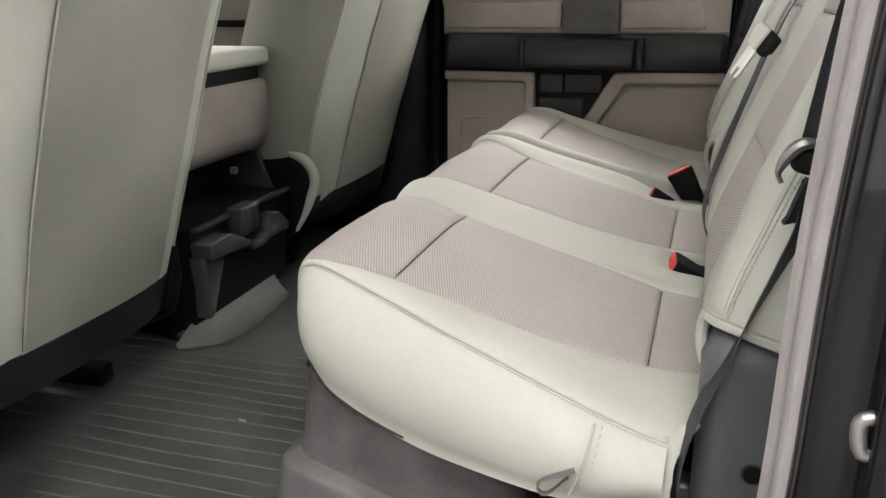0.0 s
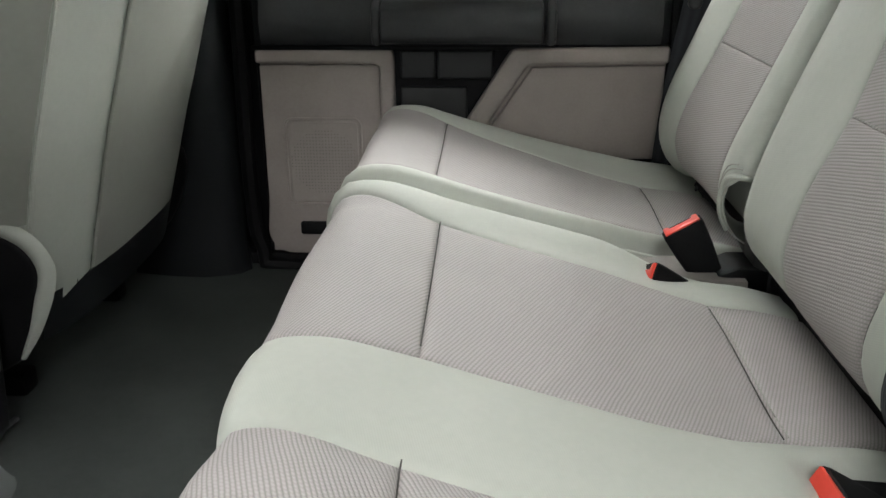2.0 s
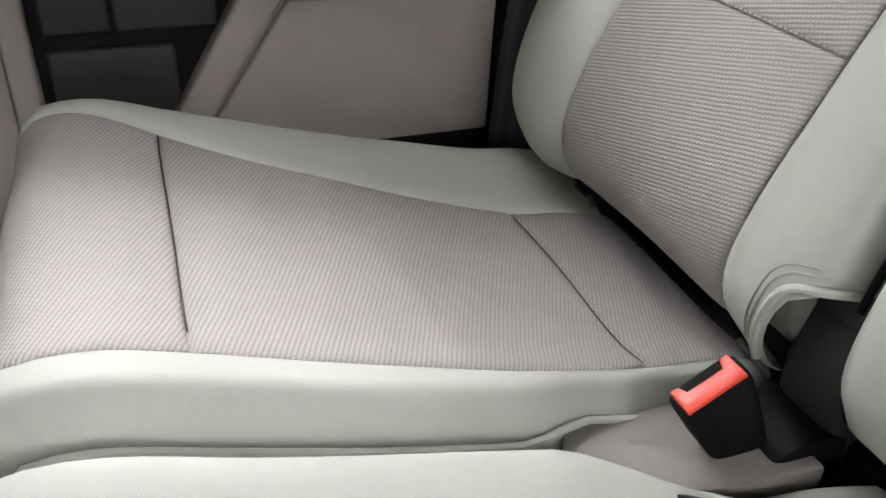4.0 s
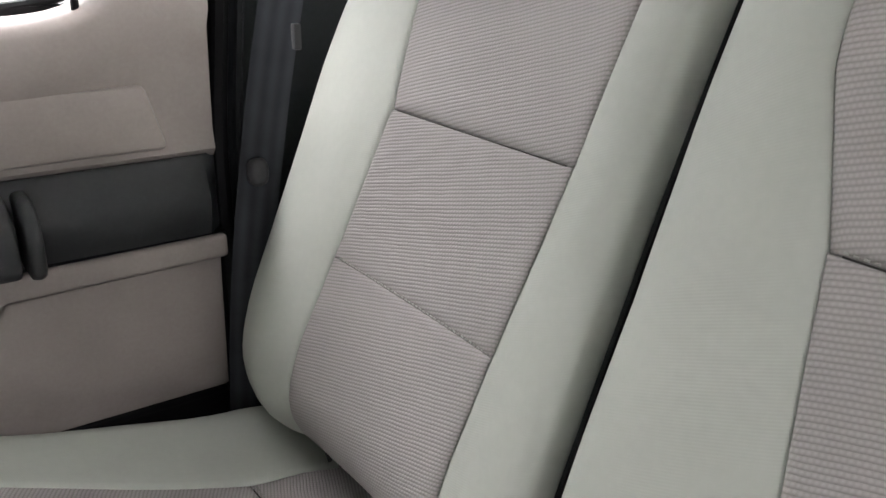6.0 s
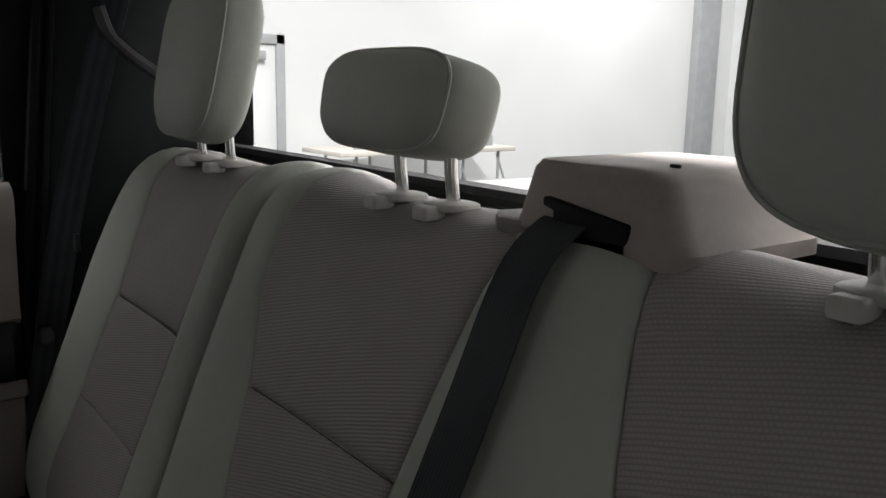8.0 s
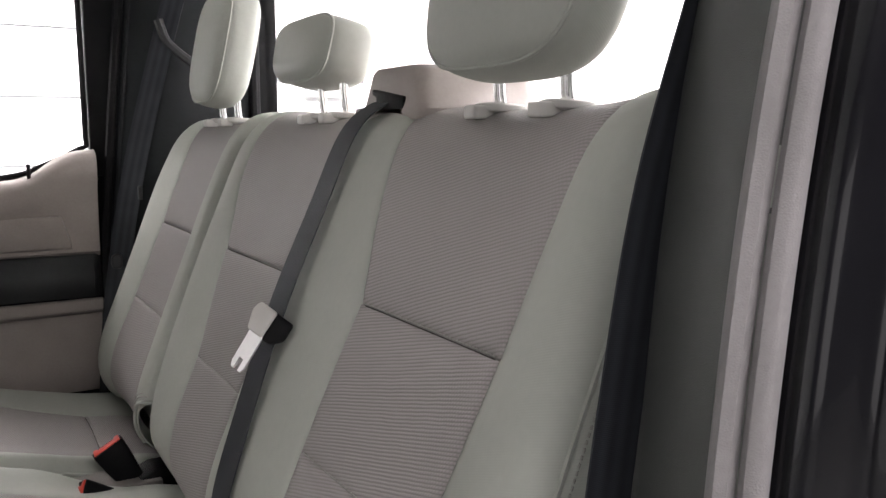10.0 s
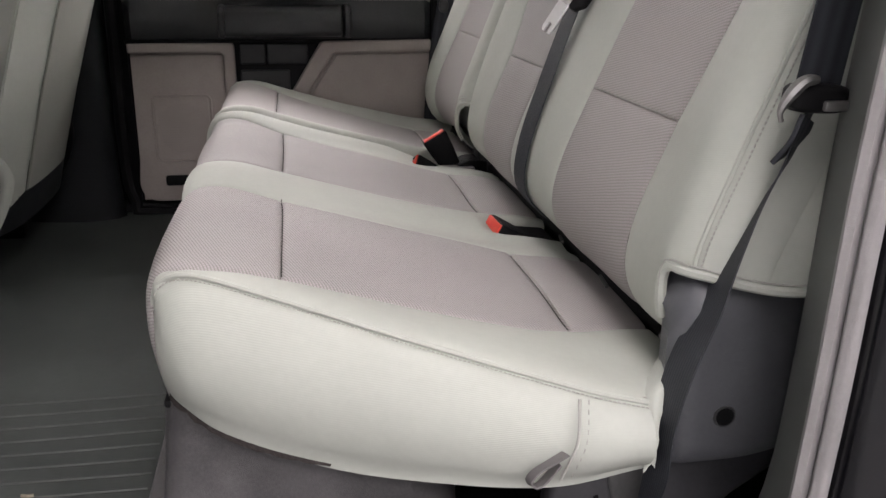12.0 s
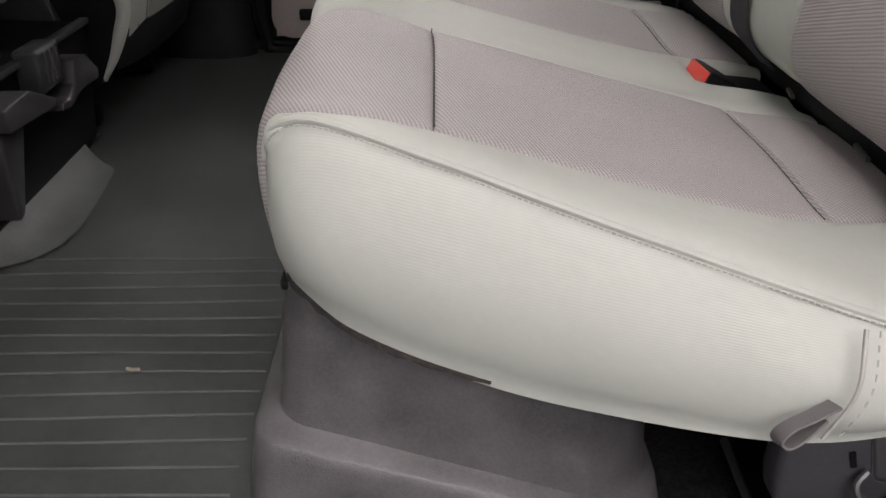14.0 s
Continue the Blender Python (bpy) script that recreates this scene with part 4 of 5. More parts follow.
part("lower_band", prism([(0.081, 0.215), (0.57, 0.215), (0.565, 0.226), (0.081, 0.226)], "y", 1.474, 1.490, 0.003), M_BLACK, door)
part("backing", prism([(0.18, 0.226), (0.31, 0.425), (0.574, 0.428), (0.570, 0.226)], "y", 1.4805, 1.4835, 0.0, 1), M_DOORLT, poc, smooth=False)
part("backing", box_bm((-0.170, 1.4805, 0.034), (0.078, 1.4835, 0.428), 0.0), M_DOORLT, sp, smooth=False)
# stacked dark blocks between the two panels
for x0, x1, z0, z1 in ((0.092, 0.157, 0.376, 0.428), (0.160, 0.262, 0.376, 0.428), (0.092, 0.215, 0.240, 0.362)):
    part("dark_block", box_bm((x0, 1.472, z0), (x1, 1.488, z1), 0.005, 3), M_CHAR, door)
# lock knob
bm = bmesh.new()
tube(bm, [(0.443, 1.470, 0.690), (0.443, 1.470, 0.722), (0.443, 1.470, 0.728)], 0.0042, 10)
knob = part("lock_knob", bm, M_BLACK, door, "slim black lock knob")
bm = bmesh.new()
tube(bm, [(0.443, 1.470, 0.6895), (0.443, 1.470, 0.6935)], 0.0095, 14)
part("collar", bm, M_GREYPL, knob)
bm = bmesh.new()
tube(bm, spline([(-0.176, 1.512, 0.694), (0.2, 1.512, 0.692), (0.40, 1.512, 0.700), (0.48, 1.512, 0.725), (0.555, 1.512, 0.764), (0.562, 1.512, 0.80), (0.560, 1.512, 1.12)], 50), 0.006, 8)
part("glass_run", bm, M_BLACK, door)

# far C-pillar with its seal
rows = []
for i in range(15):
    z = 0.15 + 1.06 * i / 14
    lean = 0.10 * max(0, z - 0.55)
    sect = [(0.600, 1.512), (0.598, 1.490), (0.612, 1.475), (0.640, 1.462), (0.690, 1.452), (0.780, 1.452), (0.880, 1.466), (0.932, 1.480)]
    rows.append([(x + lean * (1 if x < 0.9 else 0), y, z) for x, y in sect])
bm = bmesh.new()
grid_faces(bm, rows)
structure("pillar_2", bm, M_DARK, "charcoal plastic pillar trim beside the far seat", "pillar")
for off, r, m in ((0.0, 0.011, M_BLACK), (0.020, 0.007, M_DARK)):
    bm = bmesh.new()
    tube(bm, [(0.588 + off + 0.10 * max(0, z - 0.55), 1.492 - off * 0.5, z) for z in np.linspace(0.1, 1.2, 24)], r, 8)
    structure("trim_2", bm, m, "dark rubber seal along the far rear door opening", "door seal")

# front passenger door seen between the seats
fd = thing("door_2", (-0.9, 1.53, 0.0), "closed front door with pale trim panel", "door", "", "structure")
part("door_panel", box_bm((-1.6, 1.47, 0.02), (-0.46, 1.53, 0.78), 0.01), M_TAUPEPL, fd)
part("trim_line", box_bm((-1.6, 1.455, 0.545), (-0.46, 1.475, 0.565), 0.003), M_BLACK, fd)
part("armrest", box_bm((-1.5, 1.40, 0.42), (-0.60, 1.475, 0.47), 0.015, 3), M_TRIM, fd)
structure("wall_far_top", box_bm((-1.7, 1.50, 1.12), (-0.2, 1.56, 1.20), 0.004), M_DARK, "dark roof rail over the far doors", "wall")
structure("wall_near_front", box_bm((-1.7, -0.20, -0.06), (-0.50, -0.12, 0.75), 0.01), M_DARK, "dark front door on the near side", "wall")
structure("pillar_3", box_bm((-0.50, -0.24, -0.06), (-0.25, -0.14, 1.20), 0.02, 3), M_DARK, "dark pillar at the near door opening", "pillar")

# ---- near side: C-pillar trim, seal, painted jamb and cab side ----
def opening_path(shift, n=60):
    """The rear edge of the near door opening, from the roof down and round into the sill."""
    return spline([(0.80 + shift, 0, 1.20), (0.730 + shift, 0, 0.98), (0.684 + shift, 0, 0.76), (0.660 + shift, 0, 0.50), (0.652 + shift, 0, 0.28), (0.640 + shift, 0, 0.14),
                   (0.600 + shift * 0.8, 0, 0.03 - shift * 0.5), (0.53, 0, -0.020 - shift), (0.40, 0, -0.032 - shift), (-0.46, 0, -0.035 - shift)], n)


def sweep(section, n=70, base=0.0):
    """section: (outwards along the opening's plane, y) points, swept round the opening."""
    pts = opening_path(base, n)
    rows = []
    for i, p in enumerate(pts):
        d = (pts[min(i + 1, n)] - pts[max(i - 1, 0)]).normalized()
        out = Vector((-d.z, 0, d.x))
        rows.append([p + out * o + Vector((0, y, 0)) for o, y in section])
    bm = bmesh.new()
    grid_faces(bm, rows)
    return bm


structure("pillar_4", sweep([(0.30, -0.085), (0.16, -0.088), (0.06, -0.092), (0.022, -0.099), (0.006, -0.108), (-0.002, -0.122), (-0.018, -0.160), (-0.033, -0.194), (-0.040, -0.210), (-0.036, -0.214)]), M_PILLAR, "grey plastic pillar trim at the near door opening", "pillar")
structure("trim_3", sweep([(-0.036, -0.207), (-0.044, -0.209), (-0.049, -0.214), (-0.051, -0.220), (-0.047, -0.225), (-0.041, -0.225), (-0.038, -0.221)]), M_SEAL, "grey rubber weatherstrip round the near door opening", "door seal")
structure("trim_4", sweep([(-0.037, -0.223), (-0.042, -0.227), (-0.044, -0.232), (-0.042, -0.237), (-0.038, -0.2395), (-0.034, -0.239), (-0.032, -0.235)]), M_SEAL, "outer lip of the grey weatherstrip", "door seal")
structure("jamb", sweep([(-0.030, -0.226), (-0.0315, -0.236), (-0.0315, -0.246), (-0.029, -0.252), (-0.022, -0.256), (-0.008, -0.259), (0.002, -0.262), (0.006, -0.267), (0.007, -0.280), (0.010, -0.287), (0.018, -0.291), (0.036, -0.293), (0.042, -0.298), (0.044, -0.306), (0.050, -0.312)]), M_JAMB, "glossy black painted door jamb", "door jamb")
side = sweep([(0.050, -0.312), (0.060, -0.316), (0.10, -0.320), (0.24, -0.324), (0.42, -0.326)])
structure("cab_side", side, M_PAINT, "glossy black cab side behind the door", "body panel")
st = thing("door_striker", (0.67, -0.265, 0.355), "bright steel door striker on the jamb", "striker")
bm = bmesh.new()
tube(bm, spline([(0.682, -0.266, 0.370), (0.660, -0.272, 0.370), (0.654, -0.273, 0.366), (0.655, -0.274, 0.350), (0.660, -0.274, 0.344), (0.682, -0.268, 0.344)], 24), 0.0055, 10)
part("loop", bm, M_STEELMID, st)
part("plate", box_bm((0.664, -0.272, 0.328), (0.669, -0.240, 0.386), 0.003), M_STEELMID, st)
for z in (0.335, 0.379):
    bm = bmesh.new()
    tube(bm, [(0.660, -0.254, z), (0.666, -0.254, z)], 0.007, 8)
    part("bolt", bm, M_STEELMID, st)

# ================= the hall outside =================
G = -0.85
structure("hall_floor", box_bm((-7, -6.5, G - 0.1), (9, 6.1, G), 0.0), M_HALLFLOOR, "pale polished concrete floor of the hall", "floor", False)
structure("hall_ceiling", box_bm((-7, -6.5, CEIL_Z), (9, 6.1, CEIL_Z + 0.1), 0.0), M_WALL, "white hall ceiling", "ceiling", False)
structure("wall_north", box_bm((-7, 6.0, G), (9, 6.1, CEIL_Z), 0.0), M_WALL, "white hall wall", "wall", False)
# Unseen wall, added dark for the jamb's reflections and opened for the fill.
structure("wall_south", frame_wall("y", -6.6, -6.5, (-7, G, 9, CEIL_Z), (-3.1, -0.60, -0.1, 1.70), M_HALLDARK, 0.0), M_HALLDARK, "unseen dark grey hall wall with an opening added for fill light", "wall", False)
structure("wall_east", box_bm((8.9, -6.5, G), (9.0, 6.0, CEIL_Z), 0.0), M_WALL, "white hall wall", "wall", False)
structure("wall_west", box_bm((-7.1, -6.5, G), (-7.0, 6.0, CEIL_Z), 0.0), M_WALL, "white hall wall", "wall", False)

# sectional overhead door in the long wall
gd = thing("door_3", (0.2, 5.97, G), "white sectional overhead door with horizontal joints", "garage door", "", "structure")
for k in range(7):
    z = G + 0.02 + 0.47 * k
    part("panel", box_bm((-4.0, 5.955, z), (2.15, 5.995, z + 0.455), 0.004), M_WALL, gd)
part("joint_backing", box_bm((-4.0, 5.985, G), (2.15, 5.998, G + 3.32), 0.0), M_FRAMEGR, gd)
# white service door with its frame and closer
sd = thing("door_4", (2.8, 5.98, G), "white steel service door in a pale frame", "door", "", "structure")
part("leaf", box_bm((2.33, 5.965, G), (3.20, 5.995, G + 2.05), 0.003), M_WALL, sd)
for lo, hi in (((2.26, 5.94, G), (2.33, 6.0, G + 2.12)), ((3.20, 5.94, G), (3.27, 6.0, G + 2.12)), ((2.26, 5.94, G + 2.05), (3.27, 6.0, G + 2.12))):
    part("frame", box_bm(lo, hi, 0.004), M_FRAMEGR, sd)
part("closer", box_bm((2.75, 5.90, G + 1.93), (3.10, 5.965, G + 2.0), 0.01), M_FRAMEGR, sd)
part("kick_plate", box_bm((2.36, 5.960, G + 1.20), (3.17, 5.966, G + 1.24), 0.001), M_FRAMEGR, sd)
ex = thing("exit_sign", (2.95, 5.96, G + 2.36), "white exit sign with red letters above the service door", "sign")
part("box", box_bm((2.78, 5.93, G + 2.24), (3.12, 5.99, G + 2.46), 0.008), M_WALL, ex)
fc = bpy.data.curves.new("letters", "FONT")
fc.body, fc.size, fc.extrude, fc.align_x = "EXIT", 0.155, 0.003, "CENTER"
fo = new("letters_source", fc)
fo.matrix_world = Matrix.Translation((2.95, 5.926, G + 2.295)) @ Matrix.Rotation(radians(90), 4, "X")
bpy.context.view_layer.update()
tm = bpy.data.meshes.new_from_object(fo.evaluated_get(bpy.context.evaluated_depsgraph_get()))
tm.transform(fo.matrix_world)
tm.transform(Matrix.Translation(-ex.location))
tm.materials.append(M_RED)
bpy.data.objects.remove(fo)
lo = new("letters", tm)
lo.parent = ex
tagged(lo, "red word reading EXIT")
structure("column", box_bm((8.16, 5.90, G), (8.52, 6.0, CEIL_Z), 0.005), M_FRAMEGR, "pale grey wall column", "column")
# folding table with a few things on it
tb = thing("folding_table", (4.2, 5.5, G), "white folding table with thin trestle legs", "table")
TZ = 0.44
part("tabletop", box_bm((3.35, 5.25, TZ - 0.035), (5.0, 5.85, TZ), 0.008), M_PAPER, tb)
for x in (3.5, 3.9, 4.45, 4.85):
    for y in (5.32, 5.78):
        bm = bmesh.new()
        tube(bm, [(x, y, G), (x + 0.02, y, TZ - 0.03)], 0.012, 8)
        part("leg", bm, M_FRAMEGR, tb)
    bm = bmesh.new()
    tube(bm, [(x, 5.32, TZ - 0.06), (x + 0.30, 5.34, G + 0.55)], 0.009, 8)
    part("brace", bm, M_FRAMEGR, tb)
cert = thing("framed_certificate", (4.05, 5.6, TZ), "framed certificate leaning upright on the table", "picture frame")
part("frame", box_bm((3.84, 5.55, TZ), (4.27, 5.58, TZ + 0.46), 0.004), M_DARK, cert)
part("sheet", box_bm((3.865, 5.545, TZ + 0.025), (4.245, 5.552, TZ + 0.435), 0.0), M_PAPER, cert, "cream sheet with faint lines")
for k in range(7):
    part("text_bar", box_bm((3.94 + 0.02 * (k % 3), 5.5435, TZ + 0.12 + 0.035 * k), (4.17 - 0.02 * (k % 2), 5.5455, TZ + 0.132 + 0.035 * k), 0.0), M_TAUPEPL, cert)
yl = bmesh.new()
super_pad(yl, (4.02, 5.42, TZ + 0.035), (0.20, 0.12, 0.07), (0.7, 0.7, 0.7), 0, 10)
solo("yellow_sponge", yl, M_YELLOW, "bright yellow cleaning sponge on the table", "sponge")
for x, h, m, nm, lb in ((3.62, 0.12, M_FRAMEGR, "cup", "grey cup on the folding table"), (3.74, 0.16, M_DARK, "spray_bottle", "dark spray bottle on the folding table"), (4.36, 0.17, M_CLIP, "paper_cup", "pale paper cup on the folding table")):
    bm = bmesh.new()
    tube(bm, [(x, 5.45, TZ), (x, 5.45, TZ + h * 0.6), (x, 5.45, TZ + h)], lambda k: 0.045 - 0.012 * k, 14)
    solo(nm, bm, m, lb, "cup")
solo("carton", box_bm((4.45, 5.40, TZ), (4.72, 5.60, TZ + 0.13), 0.006), M_CLIP, "small pale carton on the folding table", "box")
solo("tray", box_bm((4.74, 5.38, TZ), (4.86, 5.62, TZ + 0.09), 0.006), M_FRAMEGR, "small grey tray on the folding table", "tray")
# the pickup bed's grey cover outside the rear window
solo("bed_cover", box_bm((1.06, 0.05, 0.700), (2.90, 1.22, 0.750), 0.02, 3), M_BEDCOV, "pale grey cover on the pickup bed", "bed cover")
solo("pickup_bed", box_bm((1.06, -0.28, -0.10), (2.95, 1.68, 0.690), 0.03, 3), M_PAINT, "glossy black pickup bed behind the cab", "pickup bed")
# lettering on the end wall behind the truck, as plain bars
bn = thing("banner", (8.88, -4.0, 1.0), "pale wall banner with dark bars", "banner")
part("sheet", box_bm((8.87, -6.0, 0.2), (8.89, -2.2, 3.0), 0.0), M_WALL, bn)
for k in range(4):
    part("bar", box_bm((8.866, -5.7 + 0.85 * k, 1.55), (8.869, -5.2 + 0.85 * k, 2.25), 0.0), M_DARK, bn)
for k in range(7):
    part("bar", box_bm((8.866, -5.6 + 0.48 * k, 0.95), (8.869, -5.35 + 0.48 * k, 1.15), 0.0), M_DARK, bn)


# ================= seat belts and buckles =================
def buckle(at, aim, up, label, group="seat belt buckles", length=0.075, size=1.0):
    """A buckle: black body with a red release button in its end, on a short strap. aim: from the foot to the button end."""
    aim, up = Vector(aim).normalized(), Vector(up)
    side = aim.cross(up).normalized()
    up = side.cross(aim).normalized()
    at = Vector(at)
    b = thing("seat_belt_buckle", at, label, "buckle", group)
    m = Matrix((( *side, 0), (*up, 0), (*aim, 0), (0, 0, 0, 1))).transposed()
    def put(bm):
        bmesh.ops.transform(bm, matrix=Matrix.Translation(at) @ m @ Matrix.Scale(size, 4), verts=bm.verts)
        return bm
    bm = bmesh.new()
    rows = []
    for k, (w, h, z) in enumerate(((0.015, 0.006, 0.0), (0.018, 0.009, 0.004), (0.020, 0.0105, 0.02), (0.024, 0.0125, 0.05), (0.026, 0.0135, length - 0.006), (0.0255, 0.013, length - 0.001), (0.024, 0.0118, length))):
        rows.append([(w * math.copysign(abs(math.cos(a)) ** 0.35, math.cos(a)), h * math.copysign(abs(math.sin(a)) ** 0.35, math.sin(a)), z) for a in [math.tau * (j + 0.5) / 28 for j in range(28)]])
    vs = grid_faces(bm, rows, close_v=True)
    bm.faces.new(vs[0])
    bm.faces.new(vs[-1][::-1])
    bmesh.ops.recalc_face_normals(bm, faces=bm.faces)
    body = part("body", put(bm), M_BLACK, b)
    part("red_button", put(prism([(-0.0225, -0.0110), (0.0225, -0.0110), (0.0225, 0.0110), (0.0160, 0.0110), (0.0135, 0.0035), (-0.0135, 0.0035), (-0.0160, 0.0110), (-0.0225, 0.0110)], "z", length - 0.004, length + 0.0025, 0.0012)), M_RED, body, "bright red release button")
    part("slot", put(box_bm((-0.0130, 0.0040, length - 0.003), (0.0130, 0.0105, length + 0.0006), 0.0005, 1)), M_BLACK, body)
    part("stalk", put(prism([(-0.013, -0.0025), (0.013, -0.0025), (0.013, 0.0025), (-0.013, 0.0025)], "z", -0.09, 0.004, 0.001)), M_BELT, b)
    return b


buckle((0.585, 0.449, 0.199), (-0.88, -0.09, 0.46), (-0.46, 0.0, -0.88), "black buckle with red button lying in the bench", length=0.078, size=1.17)
buckle((0.535, 0.910, 0.218), (-0.50, 0.03, 0.86), (0.0, 1.0, 0.0), "black buckle with red button standing between the seats", length=0.085)
buckle((0.506, 0.862, 0.216), (-0.85, -0.10, 0.45), (-0.4, 0.3, 0.85), "low black buckle with red button in the seat gap")
solo("buckle_pocket", prism([(0.398, 0.926), (0.425, 0.900), (0.47, 0.880), (0.57, 0.872), (0.57, 0.960), (0.42, 0.960)], "z", 0.215, 0.234, 0.003), M_TAUPEPL, "taupe cloth pocket round the buckles in the split", "seat pocket")


def tongue(at, down, out, label):
    """A latch plate: steel blade in a moulded head with its shaded side coloured black, threaded on the belt."""
    down, out = Vector(down).normalized(), Vector(out)
    side = down.cross(out).normalized()
    out = side.cross(down).normalized()
    at = Vector(at)
    t = thing("latch_plate", at, label, "seat belt", "belt latch plates")
    m = Matrix(((*side, 0), (*out, 0), (*down, 0), (0, 0, 0, 1))).transposed()
    def put(bm):
        bmesh.ops.transform(bm, matrix=Matrix.Translation(at) @ m, verts=bm.verts)
        return bm
    # Black body stands in for the shaded side of the pale head.
    head = prism([(-0.027, -0.014), (0.024, -0.014), (0.026, 0.004), (0.016, 0.020), (-0.014, 0.020), (-0.027, 0.008)], "y", -0.006, 0.005, 0.004, 3)
    hd = part("head", put(head), M_BLACK, t, "moulded latch head, its shaded side put in as black")
    part("face", put(prism([(-0.006, -0.016), (0.022, -0.016), (0.027, -0.004), (0.020, 0.018), (-0.004, 0.018)], "y", 0.0035, 0.0095, 0.003, 3)), M_CLIP, hd, "pale moulded sleeve")
    blade = prism([(-0.004, 0.014), (0.018, 0.014), (0.018, 0.058), (0.015, 0.064), (0.010, 0.064), (0.010, 0.050), (0.004, 0.050), (0.004, 0.064), (-0.001, 0.064), (-0.004, 0.058)], "y", 0.002, 0.0052, 0.0006, 1)
    part("blade", put(blade), M_STEEL, t, "bright steel latch blade")
    return t


# centre belt: from the slot in the cover down over the backrest into the seat gap
def back_at(z, y, off):
    s = BACK.s_at(2, z, 0.10, 0.66)
    p, n = BACK(s, y)
    return p + n * off


belt = thing("seat_belt", (0.70, 0.44, 0.50), "black webbing belt hanging down over the centre of the bench", "seat belt")
line = [(0.790, 0.425, 0.838), (0.745, 0.427, 0.822), back_at(0.775, 0.426, 0.014), back_at(0.70, 0.428, 0.012), back_at(0.58, 0.432, 0.015), back_at(0.45, 0.440, 0.010), back_at(0.36, 0.446, 0.007), back_at(0.30, 0.450, 0.006), (0.590, 0.450, 0.250)]
part("webbing", strap(line, [(0, 1, 0.02), (-0.06, 1, 0.0), (-0.08, 1, 0.0), (-0.10, 1, 0.0), (-0.06, 1, 0.0)], 0.046, 0.0013, 50), M_BELT, belt)
tongue((0.606, 0.412, 0.578), (-0.50, 0.15, -0.85), (-0.75, -0.45, 0.30), "steel latch plate in a pale head with a blackened shaded side on the centre belt")

# outer belt of the near place
belt = thing("seat_belt", (0.66, -0.12, 0.50), "black ribbed webbing belt hanging at the near door pillar", "seat belt")
line = [(0.796, -0.098, 1.10), (0.727, -0.108, 0.90), (0.677, -0.114, 0.76), (0.650, -0.118, 0.63), (0.633, -0.120, 0.515)]
part("webbing", strap(line, [(0.90, 0.35, 0.1), (0.93, 0.28, 0.1), (0.96, 0.20, 0.15)], 0.047, 0.0013, 40), M_BELT, belt)
low = [(0.630, -0.118, 0.502), (0.626, -0.106, 0.460), (0.613, -0.097, 0.420), (0.594, -0.098, 0.375), (0.574, -0.100, 0.325), (0.555, -0.101, 0.280), (0.544, -0.102, 0.240), (0.539, -0.102, 0.200), (0.540, -0.096, 0.155), (0.541, -0.074, 0.085)]
part("lower_webbing", strap(low, [(0.75, 0.66, 0), (0.66, 0.75, 0), (0.50, 0.86, 0), (0.30, 0.95, 0), (0.05, 1, 0), (-0.05, 1, 0), (-0.05, 1, 0), (-0.1, 1, 0), (-0.3, 0.9, 0), (-0.5, 0.8, 0)],
                           lambda k: lerp_table([(0, 0.038), (0.1, 0.030), (0.25, 0.034), (0.42, 0.042), (0.6, 0.044), (0.75, 0.038), (0.88, 0.026), (1, 0.018)], k), 0.0014, 60), M_BELT, belt)
part("bunched_fold", strap([(0.630, -0.119, 0.497), (0.624, -0.119, 0.482), (0.622, -0.110, 0.470), (0.617, -0.104, 0.460)], [(0.8, 0.6, 0.1), (0.8, 0.6, 0.1), (0.75, 0.65, 0), (0.7, 0.7, 0)], 0.032, 0.004, 18), M_BELT, belt)
tg = thing("latch_plate", (0.65, -0.13, 0.515), "black latch plate with chrome edge on the outer belt", "seat belt", "belt latch plates")
bm = bmesh.new()
super_pad(bm, (0.633, -0.121, 0.514), (0.054, 0.026, 0.024), (0.55, 0.6, 0.55), radians(3), 12)
part("head", bm, M_BLACK, tg)
bm = bmesh.new()
tube(bm, spline([(0.624, -0.134, 0.530), (0.612, -0.136, 0.529), (0.603, -0.135, 0.520), (0.597, -0.132, 0.506), (0.600, -0.130, 0.497)], 18), lambda k: 0.0022 + 0.0034 * math.sin(math.pi * min(1.0, k + 0.12)), 8)
part("blade", bm, M_STEELMID, tg, "steel edge of the latch plate")
part("bar", box_bm((0.632, -0.138, 0.505), (0.656, -0.132, 0.5135), 0.002), M_STEELMID, tg, "pale metal bar")
an = thing("belt_anchor", (0.528, -0.064, 0.06), "bright steel belt anchor bolted to the bracket", "seat belt")
bm = bmesh.new()
tube(bm, spline([(0.508, -0.066, 0.100), (0.500, -0.070, 0.090), (0.506, -0.074, 0.079), (0.524, -0.074, 0.074), (0.540, -0.070, 0.080), (0.546, -0.066, 0.088)], 20), 0.0030, 8)
part("ring", bm, M_STEELDK, an)
part("tab", prism([(0.530, 0.048), (0.543, 0.048), (0.544, 0.078), (0.529, 0.078)], "y", -0.068, -0.062, 0.003), M_STEELDK, an)
bm = bmesh.new()
tube(bm, [(0.5365, -0.071, 0.056), (0.5365, -0.066, 0.056)], 0.005, 10)
part("bolt", bm, M_STEEL, an)

# far belt on the far pillar
belt = thing("seat_belt", (0.70, 1.42, 0.80), "black belt running down the far pillar from its guide", "seat belt")
